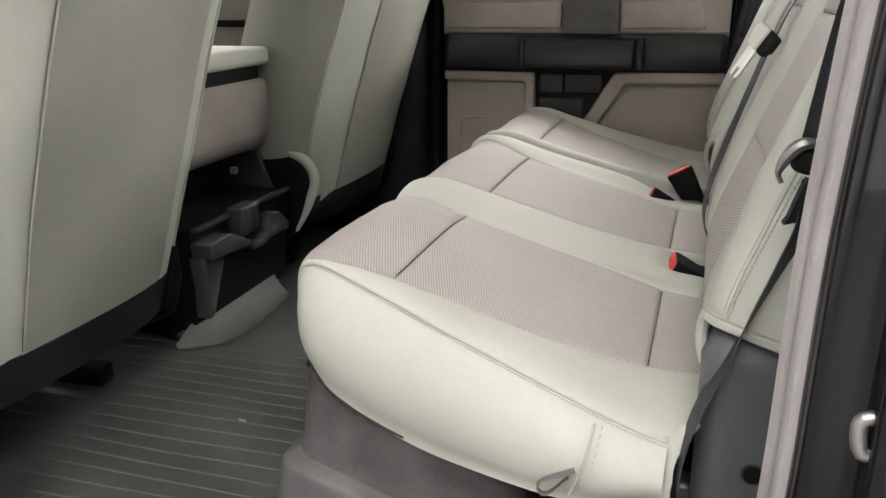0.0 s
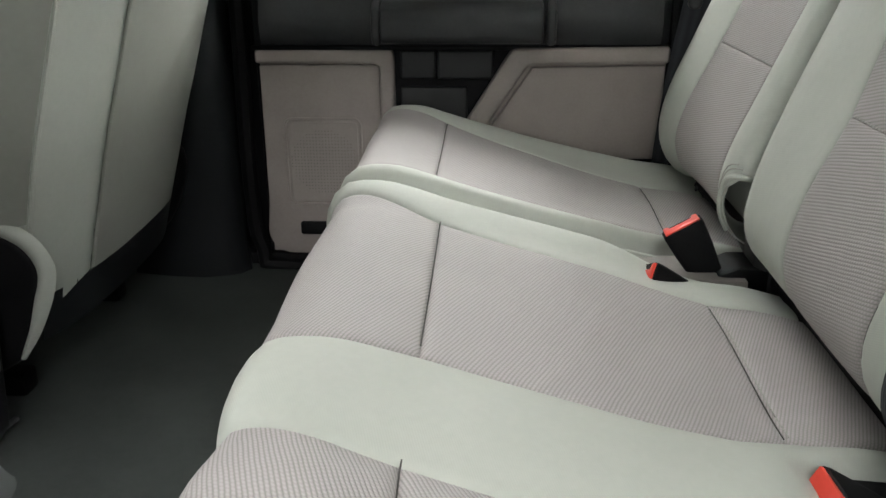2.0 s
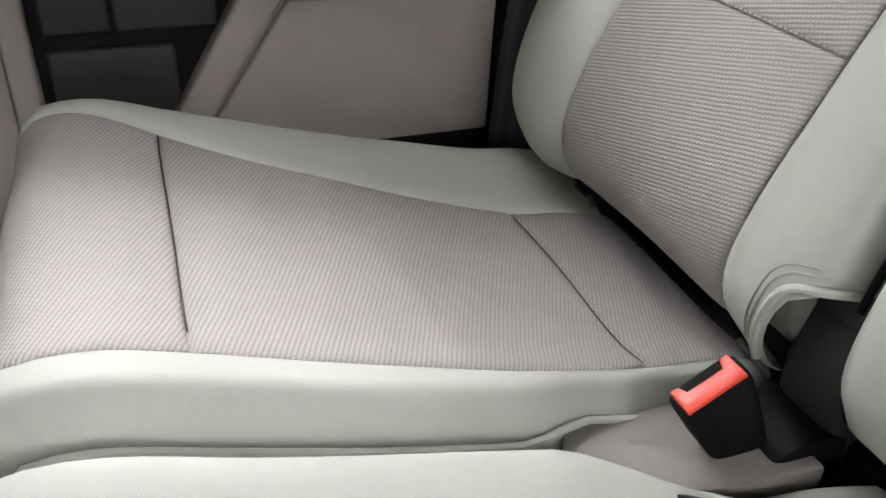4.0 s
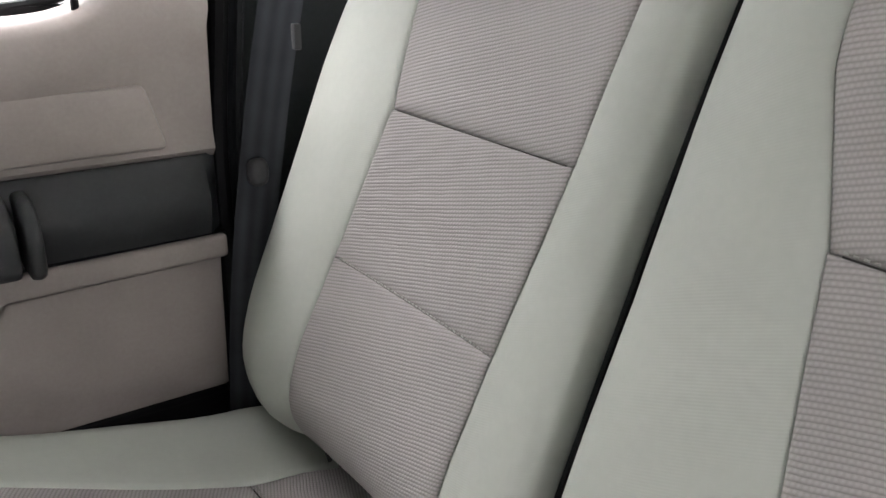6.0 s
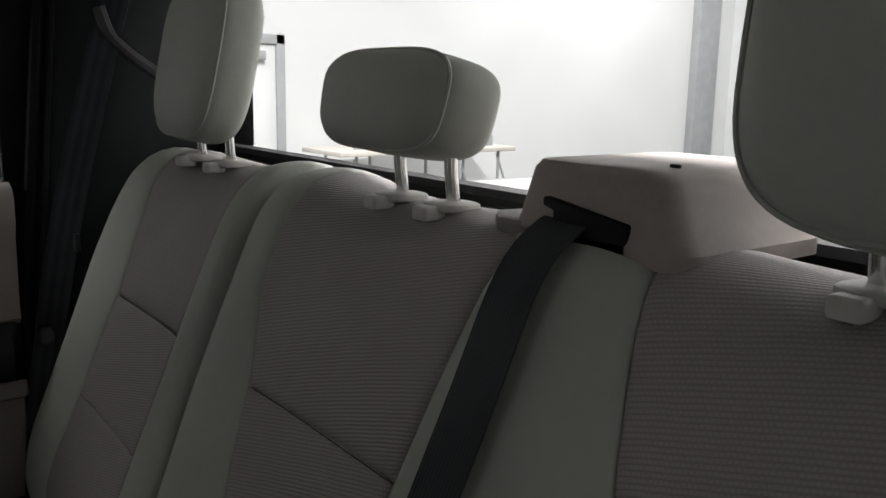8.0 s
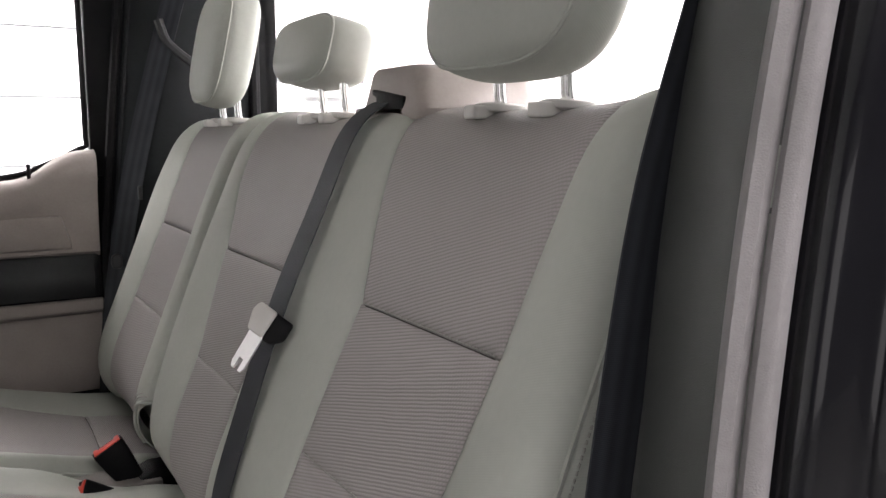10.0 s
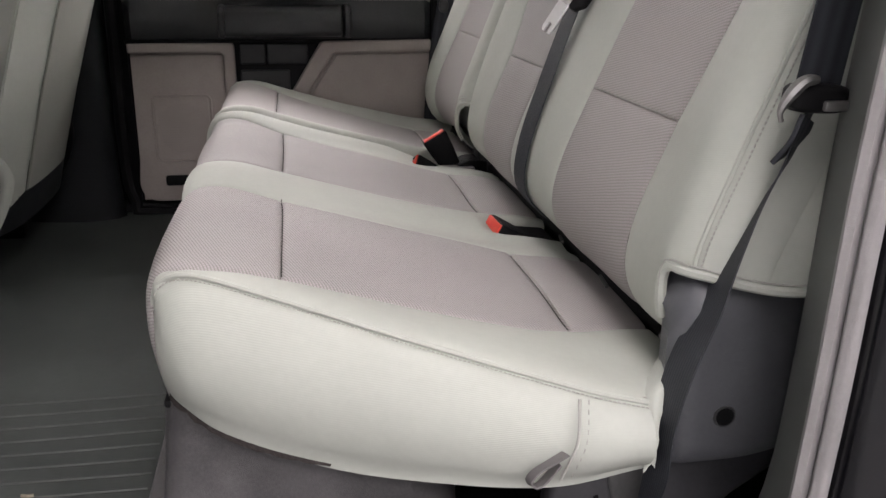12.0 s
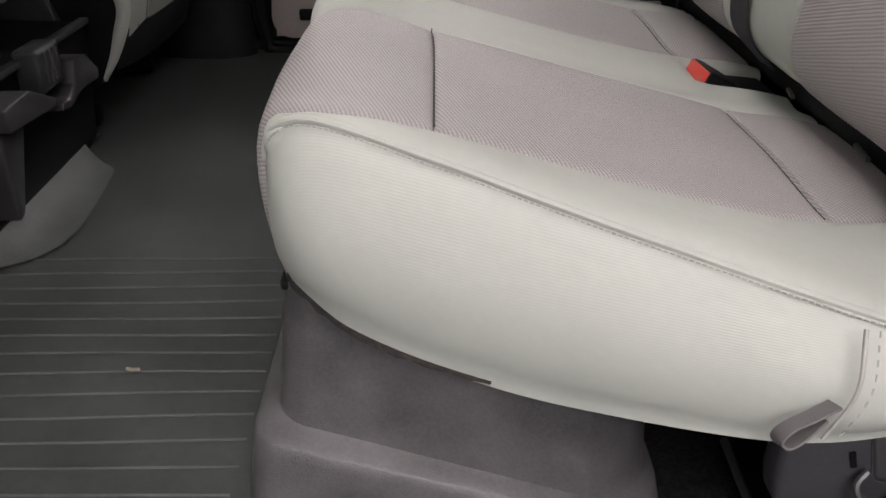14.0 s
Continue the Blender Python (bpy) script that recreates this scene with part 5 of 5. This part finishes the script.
part("webbing", strap([(0.745, 1.404, 1.10), (0.702, 1.406, 0.95), (0.650, 1.408, 0.75), (0.615, 1.412, 0.58), (0.585, 1.416, 0.38), (0.570, 1.418, 0.20)], [(0.85, -0.45, 0.1), (0.88, -0.40, 0.1)], 0.047, 0.0013, 26), M_BELT, belt)
bm = bmesh.new()
tube(bm, spline([(0.705, 1.405, 1.030), (0.718, 1.402, 0.990), (0.744, 1.398, 0.962), (0.778, 1.398, 0.938), (0.802, 1.400, 0.918)], 18), 0.010, 8)
part("guide", bm, M_GREYPL, belt, "grey belt guide loop")
part("latch_stop", box_bm((0.646, 1.394, 0.652), (0.655, 1.404, 0.680), 0.002), M_GREYPL, belt)
bm = bmesh.new()
super_pad(bm, (0.597, 1.402, 0.521), (0.024, 0.016, 0.032), (0.7, 0.7, 0.7), 0, 10)
part("latch_plate", bm, M_GREYPL, belt)

# belt cover on top of the backrest
cov = thing("belt_cover", (0.80, 0.385, 0.815), "taupe plastic belt retractor cover on top of the bench", "belt cover")


def cover_body():
    rows = []
    for k, (inset, z) in enumerate(((0.0, 0.806), (0.0, 0.818), (0.006, 0.826), (0.016, 0.850), (0.021, 0.862), (0.030, 0.868), (0.055, 0.869))):
        x0, x1, y0, y1 = 0.752 + inset * 0.5, 0.915, 0.318 + inset * 1.3, 0.488 - inset * 0.4
        row = []
        for cx, cy, a0 in ((x1, y1, 0), (x0, y1, 90), (x0, y0, 180), (x1, y0, 270)):
            r = 0.018
            sx = -1 if cx == x1 else 1
            sy = -1 if cy == y1 else 1
            for q in range(5):
                a = radians(a0 + q * 22.5)
                row.append((cx + sx * r + r * math.cos(a), cy + sy * r + r * math.sin(a), z + 0.010 * (0.905 - cx) * 0))
        rows.append(row)
    bm = bmesh.new()
    vs = grid_faces(bm, rows, close_v=True)
    bm.faces.new(vs[-1][::-1])
    bm.faces.new(vs[0])
    bmesh.ops.recalc_face_normals(bm, faces=bm.faces)
    return bm


part("shell", cover_body(), M_DOORLT, cov)
part("slot", prism([(0.367, 0.810), (0.440, 0.812), (0.438, 0.833), (0.449, 0.836), (0.449, 0.843), (0.367, 0.832)], "x", 0.752, 0.790, 0.002), M_BLACK, cov, "dark belt slot")
part("flange", prism([(0.752, 0.440), (0.810, 0.440), (0.810, 0.520), (0.772, 0.525), (0.752, 0.500)], "z", 0.808, 0.822, 0.005), M_TAUPEPL, cov)
bm = bmesh.new()
tube(bm, [(0.80, 0.365, 0.8695), (0.80, 0.373, 0.8695)], 0.0015, 6)
part("mark", bm, M_DARK, cov)

# black hinge cover at the split between the backrests
hc = thing("hinge_cover", (0.62, 0.905, 0.20), "black plastic hinge cover in the gap of the bench", "hinge")
part("shell", prism([(0.582, 0.22), (0.578, 0.275), (0.592, 0.322), (0.62, 0.340), (0.70, 0.35), (0.70, 0.20), (0.60, 0.20)], "y", 0.885, 0.945, 0.010, 3), M_CHAR, hc)
part("front_lip", prism([(0.536, 0.200), (0.536, 0.236), (0.560, 0.246), (0.60, 0.246), (0.60, 0.200)], "y", 0.884, 0.948, 0.006, 2), M_BLACK, hc)
bm = bmesh.new()
tube(bm, [(0.606, 0.872, 0.268), (0.606, 0.890, 0.268)], 0.022, 16)
part("boss", bm, M_DARK, hc)
# black filler added to darken the seat gap, bright latch rails between cushion and backrest
solo("seat_gap_filler", box_bm((0.600, -0.02, 0.215), (0.64, 1.30, 0.236), 0.004), M_BLACK, "black filler bar added to darken the seat gap", "seat frame")
for y0, y1 in ((0.180, 0.215), (-0.005, 0.030), (0.955, 1.000), (1.235, 1.250), (0.36, 0.385)):
    bm = bmesh.new()
    tube(bm, [(0.588, y0, 0.240), (0.592, y1, 0.241)], 0.0025, 8)
    solo("anchor_wire", bm, M_STEELDK, "bright child-seat anchor wire in the seat gap", "anchor wire", "anchor wires")

# ================= under and beside the bench =================
box = thing("storage_box", (0.22, 0.45, 0.0), "grey-black plastic storage box under the bench", "storage box")


def box_shell():
    """Moulded box: its side slants outwards to the rear; a step runs round it, falling towards the rear."""
    def ring(inset):
        x0, x1, r, big = 0.040 + inset, 0.384 - inset * 0.4, 0.034, 0.055
        ya, yb = 0.000 + inset, -0.040 + inset
        pts = [(x0, 0.90 - 0.07 * k) for k in range(12)]
        pts += [(x0 + r - r * math.cos(radians(a)), ya + r - r * math.sin(radians(a))) for a in range(0, 91, 15)]
        pts += [(x0 + r + (x1 - big - x0 - r) * k / 12, ya + (yb - ya) * k / 12) for k in range(1, 13)]
        pts += [(x1 - big + big * math.sin(radians(a)), yb + big - big * math.cos(radians(a))) for a in range(0, 91, 15)]
        return pts + [(x1, 0.10 + 0.16 * k) for k in range(6)]
    def ledge(x):
        return 0.072 - 0.165 * (x - 0.04) + 0.20 * max(0.0, x - 0.33)
    rows = []
    for inset, below, above in ((-0.004, 0.0, None), (-0.003, 0.2, None), (0.003, 0.8, None), (0.005, 0.94, None), (0.008, 1.0, None), (0.019, 1.06, None), (0.024, 1.12, None), (0.026, None, 0.12), (0.030, None, 0.5), (0.036, None, 1.0)):
        rows.append([(x, y, ledge(x) * below if above is None else ledge(x) * 1.12 + (0.195 - ledge(x) * 1.12) * above) for x, y in ring(inset)])
    bm = bmesh.new()
    grid_faces(bm, rows)
    bmesh.ops.recalc_face_normals(bm, faces=bm.faces)
    return bm


part("shell", box_shell(), M_BOXPL, box)
part("lid", box_bm((0.075, 0.05, 0.186), (0.37, 0.88, 0.196), 0.004), M_BLACK, box)
solo("seat_riser", box_bm((0.12, 0.94, 0.0), (0.58, 1.40, 0.165), 0.01), M_BLACK, "black carpeted riser under the single seat", "seat riser")

# pressed steel bracket carrying the seat, with holes
br = thing("seat_bracket", (0.52, -0.07, 0.0), "dark grey pressed steel seat bracket with bolt holes", "bracket")
plate = [(0.452, 0.166), (0.446, 0.082), (0.450, 0.058), (0.466, 0.043), (0.515, 0.034), (0.557, 0.031), (0.585, 0.038), (0.606, 0.056), (0.640, 0.092), (0.690, 0.126), (0.70, 0.160), (0.50, 0.172)]
part("plate", prism(plate, "y", -0.060, -0.026, 0.009, 3), M_METALGR, br)
part("dish", prism([(0.502, 0.150), (0.516, 0.086), (0.538, 0.080), (0.556, 0.150)], "y", -0.0625, -0.055, 0.006, 3), M_STEELDK, br, "darker pressed recess")
slot = [(0.4935, 0.113), (0.4985, 0.114), (0.5030, 0.099), (0.4980, 0.098)]
part("hole", prism(slot, "y", -0.0615, -0.057, 0.0008, 1), M_BLACK, br)
for x, z, r in ((0.601, 0.086, 0.0045), (0.492, 0.060, 0.0014)):
    bm = bmesh.new()
    tube(bm, [(x, -0.0615, z), (x, -0.057, z)], r, 12)
    part("hole", bm, M_BLACK, br)
sh = thing("seat_side_shield", (0.66, -0.08, 0.17), "dark grey plastic side shield beside the backrest hinge", "side shield")


def shield_shell():
    """A bowed cover, rounded over at its front and upper edges, falling back towards the pillar."""
    rows = []
    for i in range(29):
        x = 0.552 + 0.258 * i / 28
        z0 = 0.158 + 0.012 * max(0.0, (x - 0.62) / 0.19)
        z1 = 0.344 - 0.030 * max(0.0, (0.580 - x) / 0.028) ** 2.2
        bow = -0.090 + 0.022 * max(0.0, (0.568 - x) / 0.016) ** 2 + 0.050 * max(0.0, (x - 0.635) / 0.175) ** 1.4
        row = [(x, max(bow, -0.035) + 0.001, z0), (x, min(bow + 0.012, -0.034), z0)]
        for k in range(17):
            q = k / 16
            z = z0 + (z1 - z0) * q
            row.append((x, bow + 0.020 * max(0.0, (q - 0.86) / 0.14) ** 2 + 0.006 * max(0.0, (0.05 - q) / 0.05) ** 2, z))
        row += [(x, max(bow + 0.021, -0.036), z1 + 0.003), (x, max(bow + 0.024, -0.034), z1 + 0.003)]
        rows.append(row)
    # front face, turned in towards the seat
    rows.insert(0, [(p[0] + 0.010, -0.033, p[2]) for p in rows[0]])
    bm = bmesh.new()
    grid_faces(bm, rows)
    bmesh.ops.recalc_face_normals(bm, faces=bm.faces)
    return bm


part("shell", shield_shell(), M_SHIELD, sh)
bm = bmesh.new()
tube(bm, [(0.607, -0.0915, 0.209), (0.607, -0.086, 0.209)], 0.0092, 18)
part("hole", bm, M_BLACK, sh)
bm = bmesh.new()
ring = [(0.607 + 0.0102 * math.cos(a), -0.0900, 0.209 + 0.0102 * math.sin(a)) for a in np.linspace(0, math.tau, 25)]
tube(bm, ring, 0.0014, 6, False)
part("hole_rim", bm, M_GREYPL, sh)
solo("backrest_latch_box", box_bm((0.60, -0.02, 0.17), (0.86, 0.86, 0.27), 0.006), M_BLACK, "black carpeted box under the backrests", "seat frame")

# carpet behind, rising to the rear sill, and a strap on it
bm = bmesh.new()
rows = []
for i in range(17):
    x = 0.38 + 0.55 * i / 16
    rows.append([(x, y, -0.004 + 0.05 * max(0, (x - 0.55) / 0.3) ** 1.5 + 0.004 * noise.noise(Vector((x * 14, y * 14, 0)))) for y in np.linspace(-0.155, 0.5, 22)])
grid_faces(bm, rows)
solo("carpet", bm, M_CARPET, "charcoal carpet beside the storage box", "carpet", "", "structure")
bm = bmesh.new()
tube(bm, spline([(0.452, 0.055, 0.026), (0.455, -0.02, 0.016), (0.468, -0.09, 0.010), (0.492, -0.15, 0.006)], 18), 0.004, 8)
solo("cable", bm, M_GREYPL, "dark grey cable lying on the carpet", "cable")

# ================= floor mat =================
fm = thing("floor_mat", (-0.2, 0.6, 0.0), "black ribbed rubber mat covering the rear floor", "floor mat")
bm = bmesh.new()
rows = []
for i in range(40):
    x = -0.62 + 0.66 * i / 39
    rows.append([(x, y, -0.004 + 0.0015 * noise.noise(Vector((x * 5, y * 5, 1)))) for y in np.linspace(-0.155, 1.50, 60)])
grid_faces(bm, rows)
part("sheet", bm, M_MAT, fm)
for k in range(17):
    y = -0.115 + 0.0355 * k
    bm = bmesh.new()
    x1 = 0.018
    x0 = -0.60
    pts = [(x, y + 0.002 * math.sin(x * 9 + k), -0.0035 + 0.0015 * noise.noise(Vector((x * 5, y * 5, 1)))) for x in np.linspace(x0, x1, 16)]
    tube(bm, pts, 0.0016, 6)
    part("rib", bm, M_RIB, fm)
# raised grey toe ramp behind the centre console: hollow section, blunt far end, rounded near end
bm = bmesh.new()
rows = []
for i in range(29):
    k = i / 28
    y = 0.416 + 0.352 * k
    foot = lerp_table([(0, -0.378), (0.04, -0.350), (0.10, -0.322), (0.20, -0.304), (0.36, -0.297), (0.62, -0.304), (0.88, -0.314), (0.95, -0.319), (1.0, -0.332)], k)
    head = -0.384 + 0.012 * k
    high = 0.034 * min(1.0, 0.25 + k * 5) * (1.0 - 0.10 * k)
    rows.append([(head + (foot - head) * q, y + 0.016 * (1 - q) * k, 0.0015 + high * (1 - q) ** 1.9) for q in [j / 12 for j in range(13)]])
grid_faces(bm, rows)
part("toe_rise", bm, M_TOE, fm, "pale scuffed rise of the mat")
bm = bmesh.new()
tube(bm, [(-0.127, 0.205, 0.002), (-0.120, 0.200, 0.004), (-0.113, 0.203, 0.002)], 0.0022, 5)
solo("leaf_scrap", bm, M_LEAF, "tiny dry leaf scrap on the mat", "debris")

# ================= front seats =================
def front_seat(y0, y1, panel, label, hanging):
    fs = thing("front_seat", (-0.5, (y0 + y1) / 2, 0.0), label, "car seat", "front seats")
    yc, half = (y0 + y1) / 2, (y1 - y0) / 2
    def shell(z, k):
        """Rear face of the backrest at height z; k from -1 to 1 across."""
        w = half * lerp_table([(0.10, 0.90), (0.20, 0.95), (0.40, 1.0), (0.65, 0.99), (0.95, 0.85)], z)
        x = lerp_table([(0.10, -0.325), (0.20, -0.300), (0.35, -0.258), (0.55, -0.195), (0.75, -0.125), (0.98, -0.05)], z)
        edge = abs(k) ** 5 * 0.028 + abs(k) ** 2 * 0.016
        return Vector((x - edge, yc + k * w, z))
    def strip(k0, k1, z0, z1, name, material, n=12, dip=0.0025):
        rows = []
        for i in range(31):
            row = []
            for j in range(n + 1):
                q = j / n
                low = z0(k0 + (k1 - k0) * q) if callable(z0) else z0
                z = low + (z1 - low) * i / 30
                p = shell(z, k0 + (k1 - k0) * q)
                d = min(q, 1 - q) * (k1 - k0) * half
                p.x -= dip * math.exp(-d / 0.008)
                row.append(p)
            rows.append(row)
        bm = bmesh.new()
        grid_faces(bm, rows)
        return part(name, bm, material, fs)
    ka, kb = panel
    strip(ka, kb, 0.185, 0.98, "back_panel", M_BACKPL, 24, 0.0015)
    hem = lambda k: 0.186 - 0.052 * max(0.0, (abs(k) - 0.55) / 0.45) ** 1.5
    strip(-1.0, ka, hem, 0.98, "back_edge", M_TRIM)
    strip(kb, 1.0, hem, 0.98, "back_edge", M_TRIM)
    # Dark grey skirt, made blacker to carry the shade under the seat.
    strip(-0.90, 0.90, 0.115, 0.184, "skirt", M_DARK, 16, -0.002)
    bm = bmesh.new()
    tube(bm, [shell(z, ka) + Vector((0.002, 0, 0)) for z in np.linspace(0.19, 0.97, 30)], 0.0022, 6)
    part("piping", bm, M_BACKPL, fs)
    for sgn in (-1, 1):
        # deep flank, its lower end cut away over the recliner shield
        rows = []
        for i in range(25):
            foot = 0.298 if hanging else 0.235
            z = foot + (0.98 - foot) * i / 24
            p = shell(z, sgn)
            rows.append([p + Vector((-0.235 * q, sgn * (0.014 * math.sin(math.pi * q) - 0.03 * q * q), -0.02 * math.sin(math.pi * q) * (1 - i / 24))) for q in [j / 12 for j in range(13)]])
        bm = bmesh.new()
        grid_faces(bm, rows)
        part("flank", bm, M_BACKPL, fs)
        bm = bmesh.new()
        tube(bm, [shell(z, sgn * 0.985) + Vector((0.001, 0, 0)) for z in np.linspace(0.17, 0.95, 30)], 0.003, 6)
        part("piping", bm, M_TRIM, fs)
        # hanging crescent of the cover at the foot
        if hanging and sgn < 0:
            yk = yc + sgn * (half - 0.006)
            line = spline([(-0.430, yk, 0.300), (-0.365, yk, 0.303), (-0.318, yk, 0.281), (-0.298, yk, 0.250), (-0.299, yk, 0.220), (-0.325, yk, 0.157), (-0.352, yk, 0.112)], 28)
            rows = []
            for i, p in enumerate(line):
                inward = (Vector((-0.40, yk, 0.205)) - p).normalized()
                w = 0.019 * min(1.0, 0.35 + (28 - i) / 14)
                rows.append([p + inward * (w * u) + Vector((0, sgn * 0.007 * math.sin(math.pi * (u + 0.4) / 1.4), 0)) for u in (-0.4, -0.2, 0.1, 0.4, 0.7, 1.0)])
            bm = bmesh.new()
            grid_faces(bm, rows)
            part("cover_corner", bm, M_TRIM, fs)
        yy = yc + sgn * half * 0.93
        plate = [(-0.52, 0.085), (-0.40, 0.070), (-0.345, 0.095), (-0.325, 0.165), (-0.330, 0.225), (-0.362, 0.262), (-0.43, 0.270), (-0.54, 0.235)]
        if hanging:
            plate = [(-0.52, 0.085), (-0.41, 0.075), (-0.358, 0.105), (-0.330, 0.150), (-0.309, 0.215), (-0.309, 0.250), (-0.328, 0.280), (-0.365, 0.298), (-0.54, 0.300)]
        part("side_shield", prism(plate, "y", yy - 0.018, yy + 0.018, 0.014, 4), M_BLACK, fs, "black plastic recliner shield")
    part("front_pad", prism([(-0.48, 0.16), (-0.38, 0.18), (-0.31, 0.45), (-0.16, 0.90), (-0.16, 0.98), (-0.28, 0.98), (-0.44, 0.45)], "y", y0 + 0.05, y1 - 0.05, 0.02, 3), M_TRIM, fs)
    part("cushion", box_bm((-0.95, y0 + 0.02, 0.16), (-0.40, y1 - 0.02, 0.31), 0.04, 4), M_TRIM, fs)
    for yy in (y0 + 0.10, y1 - 0.14):
        part("rail", box_bm((-0.95, yy, -0.005), (-0.42, yy + 0.04, 0.030), 0.006), M_BLACK, fs, "black steel seat rail")
    return fs


front_seat(-0.165, 0.385, (-0.48, 0.76), "driver seat back in pale grey cloth seen from behind", False)
front_seat(0.865, 1.440, (-0.55, 0.86), "front passenger seat back in pale grey cloth seen from behind", True)

# centre section: padded lid over a bin on a black tray
cs = thing("centre_console", (-0.5, 0.68, 0.0), "folding centre console with padded lid over a black tray", "console")
part("lid", box_bm((-0.95, 0.54, 0.492), (-0.395, 0.890, 0.530), 0.014, 4), M_TRIM, cs, "pale padded armrest lid")
bm = prism([(-0.95, 0.30), (-0.55, 0.285), (-0.440, 0.302), (-0.408, 0.328), (-0.402, 0.360), (-0.402, 0.465), (-0.95, 0.470)], "y", 0.535, 0.872, 0.016, 4)
part("bin", bm, M_TAUPEPL, cs, "grey-taupe storage bin")
part("gap", box_bm((-0.94, 0.53, 0.462), (-0.412, 0.845, 0.496), 0.002), M_BLACK, cs)
part("support", box_bm((-0.92, 0.56, 0.21), (-0.52, 0.86, 0.31), 0.01), M_BLACK, cs)
part("tray", prism([(-0.95, 0.0), (-0.392, 0.0), (-0.372, 0.030), (-0.358, 0.195), (-0.362, 0.218), (-0.50, 0.222), (-0.95, 0.222)], "y", 0.47, 0.845, 0.006, 3), M_BLACK, cs, "black plastic tray")
part("tray_rim", box_bm((-0.366, 0.470, 0.214), (-0.350, 0.845, 0.224), 0.003), M_CHAR, cs)
part("side_wall", prism([(-0.95, 0.10), (-0.44, 0.10), (-0.400, 0.215), (-0.43, 0.30), (-0.95, 0.32)], "y", 0.845, 0.862, 0.006), M_CHAR, cs)
# two moulded lips with the latch between them, and the tapered chute below
lip = [(0.464, 0.196), (0.540, 0.199), (0.612, 0.166), (0.604, 0.156), (0.545, 0.160), (0.468, 0.166)]
part("cup_ledge", prism(lip, "x", -0.366, -0.322, 0.003, 3), M_GREYPL, cs, "dark moulded ledge")
lip = [(0.628, 0.140), (0.660, 0.136), (0.700, 0.148), (0.776, 0.146), (0.780, 0.160), (0.740, 0.193), (0.694, 0.196), (0.684, 0.164), (0.660, 0.152), (0.632, 0.152)]
part("cup_ledge", prism(lip, "x", -0.366, -0.324, 0.003, 2), M_GREYPL, cs, "dark moulded ledge")
part("chute", prism([(0.468, 0.168), (0.546, 0.160), (0.490, 0.046), (0.474, 0.042)], "x", -0.376, -0.340, 0.006, 3), M_GREYPL, cs)
bm = bmesh.new()
tube(bm, [(-0.389, 0.430, 0.020), (-0.389, 0.468, 0.021), (-0.388, 0.83, 0.021), (-0.380, 0.870, 0.020)], 0.0040, 8)
part("base_edge", bm, M_GREYPL, cs, "grey edge along the console foot")
part("latch", box_bm((-0.362, 0.588, 0.176), (-0.326, 0.662, 0.236), 0.007, 3), M_CHAR, cs, "dark latch block")
for k in range(4):
    part("latch_rib", box_bm((-0.328, 0.606 + k * 0.013, 0.186), (-0.323, 0.612 + k * 0.013, 0.230), 0.001, 1), M_GREYPL, cs)
part("foot_leg", box_bm((-0.425, 0.452, 0.0), (-0.385, 0.500, 0.20), 0.008), M_BLACK, cs)
part("bumper", box_bm((-0.455, 0.765, 0.262), (-0.440, 0.780, 0.277), 0.003), M_TAUPEPL, cs)
